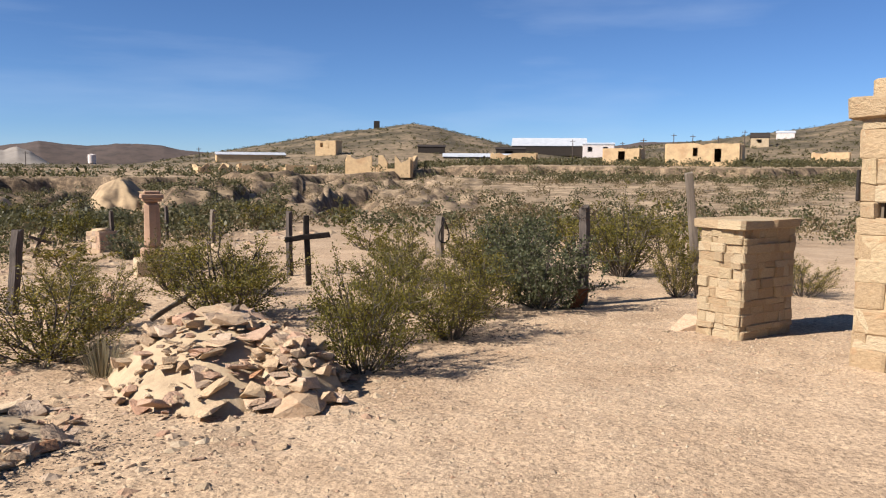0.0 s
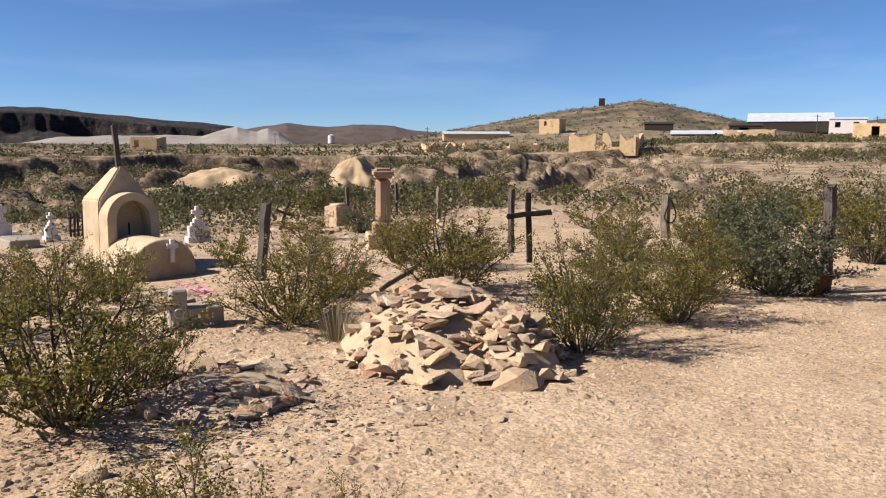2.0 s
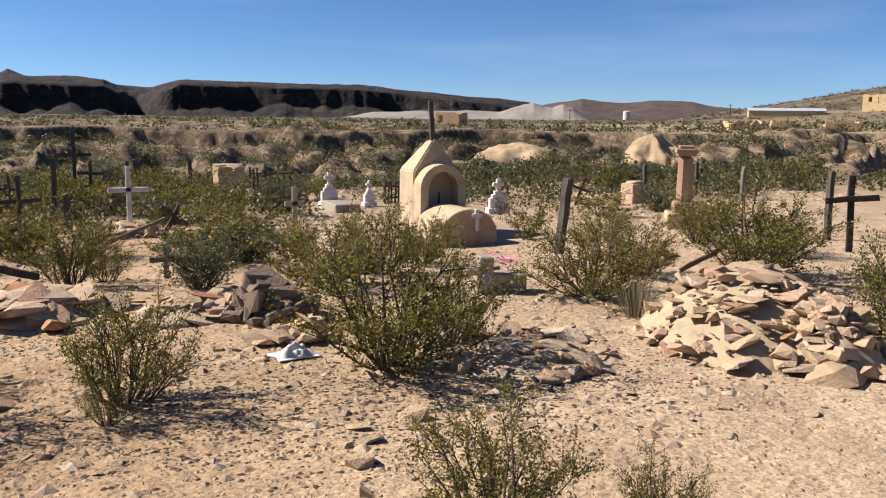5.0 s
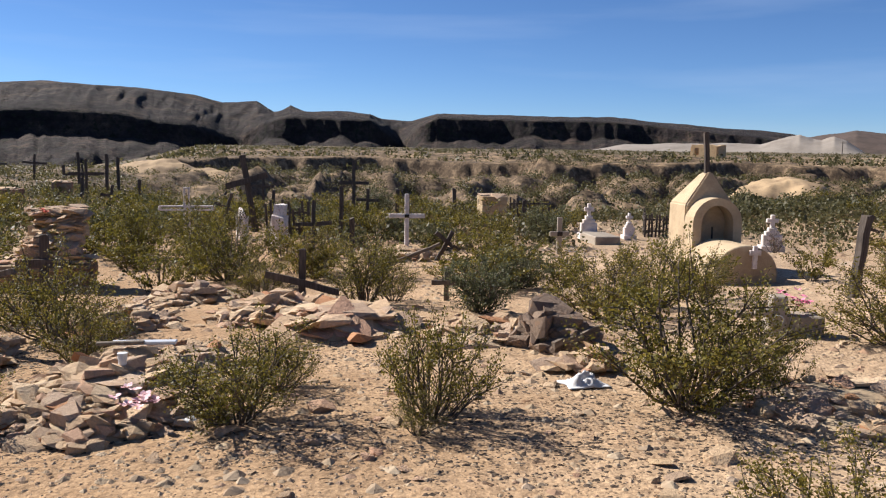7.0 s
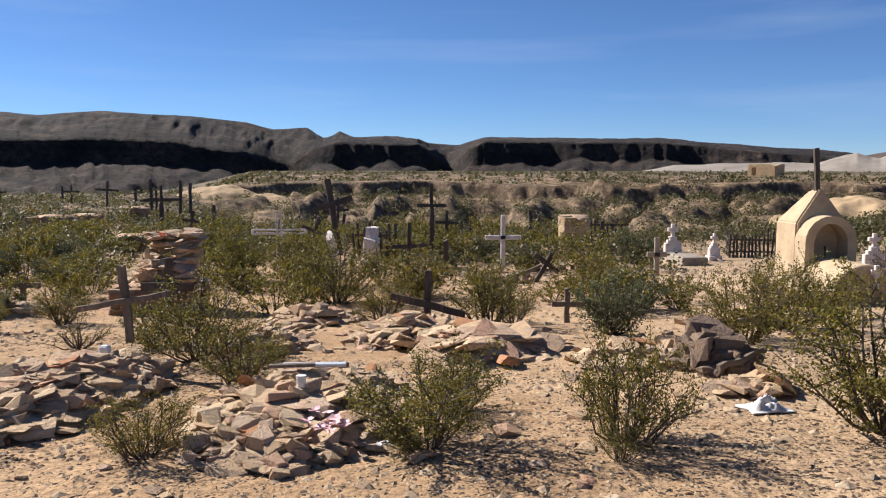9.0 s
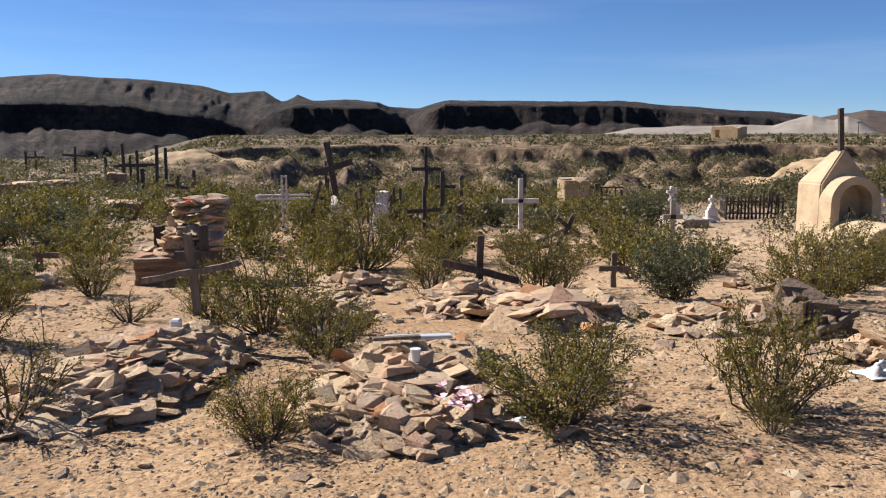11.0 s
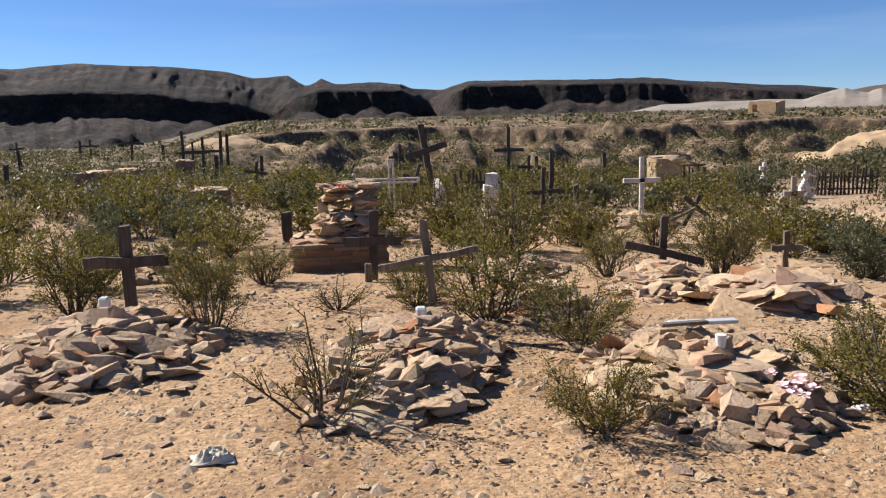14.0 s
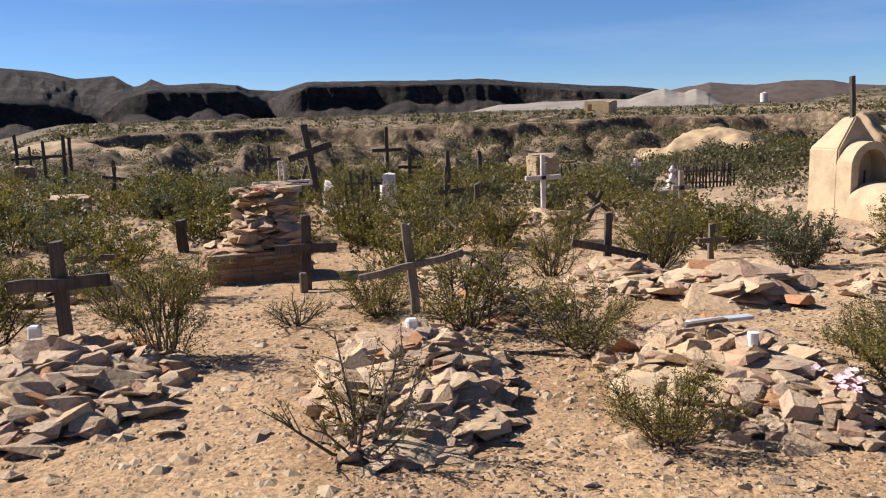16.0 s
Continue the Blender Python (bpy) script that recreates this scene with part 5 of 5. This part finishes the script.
def clump_cloud(name, spots, mat, label, seed, quads=34, leaf=0.16):
    """Many small far shrubs as one mesh of loose leaf tufts."""
    r = np.random.RandomState(seed)
    V, F = [], []
    total = 0
    for x, y, w, h in spots:
        z = gz(x, y)
        a = r.uniform(0, 2 * np.pi, quads)
        q = np.sqrt(r.uniform(0.02, 1, quads))
        c = np.stack([x + w * 0.5 * q * np.cos(a), y + w * 0.5 * q * np.sin(a), z + h * (1 - 0.5 * q ** 2) * r.uniform(0.1, 1.0, quads)], -1)
        u = r.normal(0, 1, (quads, 3))
        v = r.normal(0, 1, (quads, 3))
        u /= np.linalg.norm(u, axis=1, keepdims=True)
        v -= (v * u).sum(1, keepdims=True) * u
        v /= np.linalg.norm(v, axis=1, keepdims=True)
        s = (w * leaf * r.uniform(0.6, 1.3, quads))[:, None]
        V.append(np.stack([c - u * s, c + v * s * 0.6, c + u * s, c - v * s * 0.6], 1).reshape(-1, 3))
        F.append(np.arange(quads * 4).reshape(-1, 4) + total)
        total += quads * 4
    ob = new(name, mesh_of(name, np.concatenate(V).tolist(), np.concatenate(F).tolist(), mat))
    return tagged(ob, label, "scrub", kind="stuff")


def far_spots(n, r0, r1, a0, a1, seed, size=(0.8, 1.7), clump=0.5, scale=14.0):
    r = random.Random(seed)
    spots = []
    while len(spots) < n:
        a, d = radians(r.uniform(a0, a1)), math.exp(r.uniform(math.log(r0), math.log(r1)))
        x, y = -3 - d * math.sin(a), d * math.cos(a)
        if float(vnoise(np.array(x / scale), np.array(y / scale), seed)) + 0.5 < r.random() * clump:
            continue
        if math.hypot((x - 15.9) / 1.2, y - 38.0) < 4.0:
            continue
        s = r.uniform(*size)
        spots.append((x, y, s * r.uniform(1.0, 1.5), s * 0.75))
    return spots


between = []
while len(between) < 420:
    x, y = bush_rng.uniform(-24, 16), bush_rng.uniform(12, 32)
    if (x > 1 and y < 11 + 0.5 * x) or any(math.hypot(x - a, y - b) < c + 0.25 for a, b, c in keep_clear):
        continue
    if -0.4 < x - (y - 10) * 0.13 < 1.3 and y < 22:
        continue
    s = bush_rng.uniform(0.5, 1.0)
    between.append((x, y, s * 1.3, s * 0.7))
clump_cloud("grave_scrub", between[:300], M_SCRUB, "low olive scrub filling the space between graves", 41, 120, 0.045)
clump_cloud("dry_grave_scrub", between[300:], M_BROWN_SCRUB, "low dry brown scrub between graves", 42, 110, 0.04)
clump_cloud("wash_scrub", far_spots(2300, 27, 84, -45, 42, 3, (0.4, 0.95), 1.0, 7), M_SCRUB, "olive scrub on the banks of the dry wash", 31, 56, 0.065)
clump_cloud("dry_slope_scrub", far_spots(900, 26, 75, -100, -40, 14, (0.35, 0.7), 0.8, 9), M_BROWN_SCRUB, "dry brown scrub on the tan slope", 36, 60, 0.06)
clump_cloud("slope_scrub", [s for s in far_spots(1500, 22, 125, -100, -42, 4, (0.45, 1.0), 0.9, 12) if math.hypot(s[0] + 3, s[1]) > 62 or random.Random(int(s[0] * 99)).random() < 0.3], M_SCRUB, "olive scrub on the slope below the town", 32, 70, 0.06)
clump_cloud("gully_scrub", far_spots(650, 22, 75, -42, -22, 15, (0.45, 0.95), 0.6, 8), M_SCRUB, "dark scrub in the gullies beside the wash", 37, 70, 0.06)
clump_cloud("town_scrub", far_spots(900, 66, 135, -100, -48, 16, (0.7, 1.3), 0.5, 20), M_SCRUB, "dense green scrub below the town ruins", 38, 64, 0.07)
clump_cloud("terrace_scrub", far_spots(3600, 88, 420, -100, 24, 5, (0.6, 1.5), 0.6, 40), M_SCRUB, "dark scrub on the far terrace and hill", 33, 16, 0.13)

clump_cloud("bank_scrub", far_spots(1100, 55, 84, -42, 14, 23, (0.5, 1.2), 0.9, 7), M_SCRUB, "dark scrub on the bank below the terrace rim", 51, 60, 0.065)
clump_cloud("hill_scrub", far_spots(2200, 230, 450, -95, -36, 24, (0.6, 1.3), 0.5, 50), M_SCRUB, "dark scrub dotting the stony hill", 52, 10, 0.2)

# ---- loose gravel and stones underfoot ----
def pebbles(name, n, area, size, seed, mat, label, sides=1.0, keep=None):
    """Small stones pressed into the ground as one mesh."""
    r = np.random.RandomState(seed)
    x0, x1, y0, y1 = area
    X, Y = r.uniform(x0, x1, n), r.uniform(y0, y1, n)
    if keep is not None:
        ok = keep(X, Y, r)
        X, Y = X[ok], Y[ok]
    n = len(X)
    Z = height(X, Y)
    S = size[0] * (size[1] / size[0]) ** (r.uniform(0, 1, n) ** 2.2)
    base = np.array([(1, 0, 0), (0.35, 0.9, 0.1), (-0.7, 0.6, -0.05), (-0.95, -0.3, 0.05), (-0.1, -0.9, 0), (0.75, -0.6, 0.05), (0.1, 0.1, 0.55), (-0.3, 0.05, 0.5)], float)
    tri = [(0, 1, 6), (1, 7, 6), (1, 2, 7), (2, 3, 7), (3, 4, 7), (4, 6, 7), (4, 5, 6), (5, 0, 6)]
    P = base[None] * r.uniform(0.7, 1.3, (n, 8, 3))
    a = r.uniform(0, 6.28, n)
    ca, sa = np.cos(a)[:, None], np.sin(a)[:, None]
    px, py = P[..., 0] * ca - P[..., 1] * sa, P[..., 0] * sa + P[..., 1] * ca
    V = np.stack([X[:, None] + px * S[:, None], Y[:, None] + py * S[:, None], Z[:, None] + (P[..., 2] * sides - 0.02) * S[:, None]], -1).reshape(-1, 3)
    F = (np.array(tri)[None] + np.arange(n)[:, None, None] * 8).reshape(-1, 3)
    ob = new(name, mesh_of(name, V.tolist(), F.tolist(), mat))
    return tagged(ob, label, "gravel", kind="stuff")


stony = lambda X, Y, r: (vnoise(X / 1.3, Y / 1.3, 8) + 0.5 > r.uniform(0, 0.62, len(X))) & (Y - np.maximum(0, X - 1) * 0.55 > 2.6 + 0.6 * vnoise(X, Y, 4))
pebbles("gravel", 36000, (-11, 7, 0.8, 6.5), (0.005, 0.022), 1, M_PEBBLE, "fine tan gravel covering the path")
pebbles("gravel_slope", 12000, (4, 14, -3, 9), (0.007, 0.028), 2, M_PEBBLE, "fine tan gravel beside the gate")
pebbles("ground_stones", 26000, (-13, 9, 2.2, 16), (0.010, 0.062), 3, M_PEBBLE, "loose flat stones strewn between the graves", 0.8, stony)
pebbles("far_stones", 3500, (-24, 14, 13, 32), (0.05, 0.22), 4, M_PEBBLE, "pale stones strewn toward the wash", 0.8)


loose_rng = random.Random(77)
for i in range(400):
    x, y = loose_rng.uniform(-10.5, 4.5), loose_rng.uniform(2.7, 8.5)
    if y - max(0, x - 1) * 0.55 < 2.9:
        continue
    s = loose_rng.uniform(0.03, 0.075) * (1.0 if loose_rng.random() < 0.8 else 1.7)
    ob = new("loose_stone", loose_rng.choice(SLABS + CHUNKS))
    ob.matrix_basis = Matrix.LocRotScale((x, y, gz(x, y) + s * 0.1), Euler((loose_rng.gauss(0, 0.15), loose_rng.gauss(0, 0.15), loose_rng.uniform(0, 6.28))), (s, s, s))
    tagged(ob, "loose tan stone lying on the gravel", "stone", "loose stones")


# spots with dead leaves, where shrub shadow is painted in as well
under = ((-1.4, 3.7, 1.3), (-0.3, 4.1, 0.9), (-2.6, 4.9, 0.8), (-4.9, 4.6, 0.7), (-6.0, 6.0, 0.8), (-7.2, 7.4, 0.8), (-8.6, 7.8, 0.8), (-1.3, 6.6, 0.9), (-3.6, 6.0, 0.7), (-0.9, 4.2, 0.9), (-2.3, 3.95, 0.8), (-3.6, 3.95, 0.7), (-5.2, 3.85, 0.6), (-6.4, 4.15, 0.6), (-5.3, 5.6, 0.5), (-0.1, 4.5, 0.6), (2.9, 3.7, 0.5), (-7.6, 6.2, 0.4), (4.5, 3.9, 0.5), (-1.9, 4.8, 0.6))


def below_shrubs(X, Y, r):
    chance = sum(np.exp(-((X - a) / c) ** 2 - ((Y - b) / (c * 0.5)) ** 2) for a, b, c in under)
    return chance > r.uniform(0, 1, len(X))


# dark grit: real litter plus shrub shadow put into its colour
pebbles("leaf_litter", 60000, (-9.5, 6, 3.0, 8.5), (0.006, 0.024), 6, M_LITTER_SHADE, "dark leaf litter and grit, also standing in for shrub shadow", 0.6, below_shrubs)


def litter():
    """Dark twigs and dead leaves dropped below the shrubs."""
    r = random.Random(9)
    V, F = [], []
    for cx, cy, w in ((-1.0, 4.2, 1.3), (-2.5, 3.9, 1.0), (-3.7, 4.0, 1.0), (-5.2, 3.9, 0.9), (-6.5, 4.1, 0.8), (-5.6, 5.8, 0.8), (-5.9, 6.6, 0.7), (-0.2, 4.4, 0.8), (-7.6, 6.2, 0.6), (2.9, 3.8, 0.7), (4.4, 4.0, 0.8)):
        for i in range(60):
            x, y = cx + r.gauss(0, w * 0.4), cy + r.gauss(0, w * 0.25)
            a, ln = r.uniform(0, 6.28), r.uniform(0.015, 0.07)
            z = gz(x, y) + r.uniform(0.004, 0.03)
            p = Vector((x, y, z))
            q = p + Vector((math.cos(a), math.sin(a), r.uniform(-0.05, 0.12))) * ln
            tube(V, F, [p, p.lerp(q, 0.5) + Vector((r.uniform(-0.01, 0.01), r.uniform(-0.01, 0.01), 0.004)), q], 0.003, 0.0015, 3)
    tagged(new("twig_litter", mesh_of("twig_litter", V, F, M_STEM)), "dark dead twigs littering the ground below shrubs", "twigs", kind="stuff")


litter()

# ---- town, ruins and far hills ----
def bearing(az, r):
    a = radians(az)
    return -3 - r * math.sin(a), r * math.cos(a)


def wall_run(bm, length, h, thick, m, openings=(), ragged=0.0, seed=1):
    """A wall along x from 0, cut into columns, with openings (u0, u1, z0, z1) through it."""
    r = random.Random(seed)
    cuts = {0.0, length}
    for u0, u1, _, _ in openings:
        cuts |= {u0, u1}
    n = max(2, int(length / 0.9))
    cuts |= {length * i / n for i in range(n + 1)}
    cuts = sorted(cuts)
    cuts = [c for i, c in enumerate(cuts) if i == 0 or c - cuts[i - 1] > 0.02]
    tops = [h - ragged * abs(math.sin(c * 1.3 + seed) * r.random()) for c in cuts]
    for a, b, ta, tb in zip(cuts, cuts[1:], tops, tops[1:]):
        hole = next((o for o in openings if o[0] - 0.03 <= a and b <= o[1] + 0.03), None)
        spans = [(-0.6, -0.6, ta, tb)] if not hole else [(-0.6, -0.6, hole[2], hole[2])]
        if hole and min(ta, tb) > hole[3] + 0.05:
            spans.append((hole[3], hole[3], ta, tb))
        for z0, z1, z2, z3 in spans:
            v = [bm.verts.new(m @ Vector(p)) for p in ((a, -thick / 2, z0), (b, -thick / 2, z1), (b, thick / 2, z1), (a, thick / 2, z0),
                                                       (a, -thick / 2, z2), (b, -thick / 2, z3), (b, thick / 2, z3), (a, thick / 2, z2))]
            for f in ((3, 2, 1, 0), (4, 5, 6, 7), (0, 1, 5, 4), (1, 2, 6, 5), (2, 3, 7, 6), (3, 0, 4, 7)):
                bm.faces.new([v[i] for i in f])
    bmesh.ops.remove_doubles(bm, verts=bm.verts, dist=0.002)


def ruin(az, r, w, h, d, openings, label, ragged=0.5, seed=1, turn=0, mat=None):
    x, y = bearing(az, r)
    t = thing("ruined_house", label, "ruin", at(x, y, 0, az + turn), "ruined houses")
    for k, (length, m, holes) in enumerate(((w, pose(-w / 2, -d / 2, 0), openings), (w, pose(-w / 2, d / 2, 0), ()), (d, pose(-w / 2, -d / 2, 0, 0, 0, 90), ()), (d, pose(w / 2, -d / 2, 0, 0, 0, 90), ()))):
        if k == 1 and ragged > 0.9:
            continue
        bm = bmesh.new()
        wall_run(bm, length, h, 0.4, m, holes, ragged, seed + k)
        part("wall", bm, mat or M_ADOBE, t)
    # unseen slab below the wall tops, added so the openings look dark
    if ragged < 0.4:
        part("flat_roof", one_box(0, 0, h * 0.86, w - 0.3, d - 0.3, 0.16), M_DARK, t, "unseen dark slab added to keep the rooms dark")
    return t


ruin(-50.9, 88, 6.6, 1.7, 4, ((2.6, 3.3, 0.5, 1.8), (4.2, 5.0, 0.3, 1.7)), "roofless ruin of tan adobe walls with broken openings", 1.0, 3, -10)
ruin(-47.0, 262, 6.4, 4.4, 5, ((1.4, 2.3, 2.2, 3.6), (3.9, 4.8, 1.9, 3.6)), "two-storey roofless adobe ruin on a slope", 0.5, 5, -20)
ruin(-67.2, 105, 4.2, 2.0, 4, ((1.7, 2.5, 0.4, 1.6),), "square adobe ruin with one window opening", 0.3, 7, -8)
ruin(-72.4, 95, 7.4, 2.4, 4.5, ((2.7, 3.2, 1.0, 1.9), (4.9, 5.6, 0.4, 1.8)), "adobe house ruin with a window and a doorway", 0.25, 9, -6)
ruin(-59.8, 120, 6.2, 1.7, 4, ((4.2, 5.0, 0.3, 1.3),), "low adobe ruin half hidden by scrub", 0.6, 11, 0)
ruin(-79.8, 130, 4.6, 1.8, 4, ((1.5, 2.0, 0.6, 1.3),), "low tan ruin beside a track", 0.4, 13, 0)
ruin(-39.5, 115, 4.0, 1.4, 4, ((1.4, 2.3, -0.2, 1.0),), "crumbled tan ruin at the edge of the wash", 1.1, 15, 12)
ruin(-42.0, 125, 3.5, 1.3, 3, (), "crumbled tan ruin walls", 1.2, 17, 8)
ruin(-45.2, 105, 3.6, 1.3, 3, ((1.0, 1.8, -0.2, 0.9),), "crumbled tan ruin with an arched gap", 1.1, 18, 8)
ruin(-43.7, 118, 2.8, 1.2, 3, (), "stub of a tan ruined wall", 1.2, 19, 0)
ruin(-20.3, 138, 4.0, 2.0, 3.5, ((0.5, 1.2, 0.3, 1.4),), "small pale adobe ruin on the terrace", 0.5, 21, -20)


def shed(az, r, w, d, h, rise, wall_mat, roof_mat, label, turn=0, windows=0, name="long_shed"):
    x, y = bearing(az, r)
    t = thing(name, label, "building", at(x, y, 0, az + turn), "town buildings")
    bm = bmesh.new()
    holes = [(w * (i + 0.3) / windows, w * (i + 0.6) / windows, h * 0.4, h * 0.8) for i in range(windows)]
    wall_run(bm, w, h, 0.25, pose(-w / 2, -d / 2, 0), holes, 0, 1)
    part("front_wall", bm, wall_mat, t)
    for length, m in ((w, pose(-w / 2, d / 2, 0)), (d, pose(-w / 2, -d / 2, 0, 0, 0, 90)), (d, pose(w / 2, -d / 2, 0, 0, 0, 90))):
        bm = bmesh.new()
        wall_run(bm, length, h, 0.25, m, (), 0, 1)
        part("side_wall", bm, wall_mat, t)
    bm = bmesh.new()
    o = 0.4
    slope = math.degrees(math.atan2(rise, d / 2))
    for s in (-1, 1):
        bmesh.ops.create_cube(bm, size=1, matrix=pose(0, s * d / 4 * 1.04, h + rise / 2 + 0.05, -s * slope, 0, 0) @ Matrix.Diagonal((w + 2 * o, math.hypot(d / 2, rise) + 0.5, 0.12, 1)))
    part("roof", bm, roof_mat, t, "pale corrugated metal roof" if roof_mat == M_TIN else "")
    return t


# no porch is built here; its shade is the dark wall colour
shed(-62.0, 318, 27, 15, 3.0, 2.9, M_DARK, M_TIN, "long building with pale metal roof, dark walls standing for porch shade", 0, 0)
shed(-65.3, 310, 11, 8, 4.4, 0.6, M_WHITE, M_TIN, "small white-walled building with two windows", 0, 2, "white_house")
shed(-57.2, 245, 20, 7, 0.5, 0.9, M_DARK, M_TIN, "long low shed with a white metal roof", 2, 0)
shed(-54.0, 260, 8, 6, 1.7, 0.6, M_DARK, M_DARK, "low dark timber shed", 0, 0)
shed(-59.4, 270, 9, 6, 2.6, 0.6, M_DARK, M_DARK, "dark flat shed with a white window frame", 0, 1)
shed(-41.8, 260, 20, 6, 1.6, 0.7, M_ADOBE, M_TIN, "long low building with a pale roof", 6, 0)
shed(-75.5, 300, 5.5, 5, 3.0, 1.5, M_PLASTER, M_DARK, "small gabled house on the rise", 0, 1, "gabled_house")
shed(-77.0, 330, 6, 4, 2.0, 0.6, M_WHITE, M_TIN, "small white building on the rise", 0, 0, "white_house")

shed(21.8, 250, 5.0, 2.4, 2.1, 0.25, M_WHITE, M_TIN, "small white trailer on the plain below the mesa", 0, 0, "white_trailer")

def tower():
    x, y = bearing(-50.2, 445)
    t = thing("hill_tower", "dark square timber tower on the hilltop", "tower", at(x, y, 0, -50))
    for sx in (-1, 1):
        for sy in (-1, 1):
            part("leg", one_box(sx * 1.4, sy * 1.4, 1.0, 0.35, 0.35, 3.2), M_DARK, t)
    part("box", one_box(0, 0, 3.6, 3.1, 3.1, 4.0, bevel=0.05), M_DARK, t)


def tank():
    x, y = bearing(-31.9, 560)
    t = thing("water_tank", "white cylindrical water tank", "tank", at(x, y, 0))
    bm = bmesh.new()
    bmesh.ops.create_cone(bm, cap_ends=True, segments=24, radius1=2.3, radius2=2.3, depth=5.4, matrix=pose(0, 0, 4.6))
    part("shell", bm, M_WHITE, t)
    bm = bmesh.new()
    bmesh.ops.create_cone(bm, cap_ends=True, segments=24, radius1=2.4, radius2=0.2, depth=0.6, matrix=pose(0, 0, 7.6))
    part("lid", bm, M_WHITE, t)
    part("stand", one_box(0, 0, 0.9, 3.6, 3.6, 2.2), M_DARK, t)


tower()
tank()
for az, r, h in ((-63.6, 250, 7), (-66.9, 260, 6), (-68.3, 200, 6.5), (-70.2, 240, 8), (-71.4, 250, 7.5), (-73.0, 230, 7), (-74.6, 250, 8), (-28.2, 300, 5), (-38.5, 260, 5)):
    x, y = bearing(az, r)
    t = thing("utility_pole", "thin dark utility pole above the town", "pole", at(x, y, -0.3, az), "utility poles")
    bm = bmesh.new()
    bmesh.ops.create_cone(bm, cap_ends=True, segments=8, radius1=0.14, radius2=0.1, depth=h, matrix=pose(0, 0, h / 2))
    part("pole", bm, M_WOOD, t)
    part("crossarm", one_box(0, 0, h - 0.5, 1.5, 0.14, 0.14), M_WOOD, t)


def heap_ridge(name, profile, r0, depth, mat, label, seed, kind="structure", rough=0.12):
    """A range of heaps along a bearing profile (bearing, height in degrees)."""
    a0, a1 = min(p[0] for p in profile), max(p[0] for p in profile)
    A, S = np.meshgrid(np.linspace(a0, a1, 260), np.linspace(0, 1, 26))
    r = r0 + depth * S
    t = np.radians(A)
    x, y = -3 - r * np.sin(t), r * np.cos(t)
    crest = 1.5 + (r0 + depth * 0.5) * np.tan(np.radians(table(A, profile)))
    base = height(x, y) - 1.0
    k = np.sin(np.pi * S) ** 0.8
    z = base + np.maximum(crest - base, 0) * k * (1 + rough * fbm(x / (depth * 0.12), y / (depth * 0.12), 4, seed))
    tagged(grid_mesh(name, x, y, z, mat), label, "hill", kind=kind)


heap_ridge("mine_tailings", [(-11.6, -0.4), (-12.6, 0.1), (-14.7, 0.5), (-18, 0.62), (-21, 0.66), (-23.4, 0.62), (-24.6, 1.0), (-25.7, 1.2), (-26.5, 0.95), (-27.0, 0.92), (-27.7, 1.14), (-28.4, 0.9), (-29.4, 0.2), (-30.2, -0.3)],
           470, 90, M_TAILINGS, "pale grey heaps of mine tailings", 71)
heap_ridge("far_red_hills", [(-22, 0.4), (-26.5, 1.15), (-28.0, 1.35), (-28.9, 1.55), (-30.2, 1.35), (-31.6, 1.25), (-33.3, 1.42), (-34.8, 1.40), (-36.2, 1.30), (-37.0, 1.12), (-39, 0.9), (-44, 0.5)],
           1500, 400, M_FAR_HILL, "distant reddish hills on the horizon", 72, rough=0.06)
heap_ridge("far_right_hills", [(-60, 0.8), (-64, 1.3), (-68, 1.75), (-71, 1.85), (-73, 1.8), (-77, 1.7), (-84, 1.2)], 1300, 300, M_FAR_HILL, "distant dark hills behind the town", 73, rough=0.06)
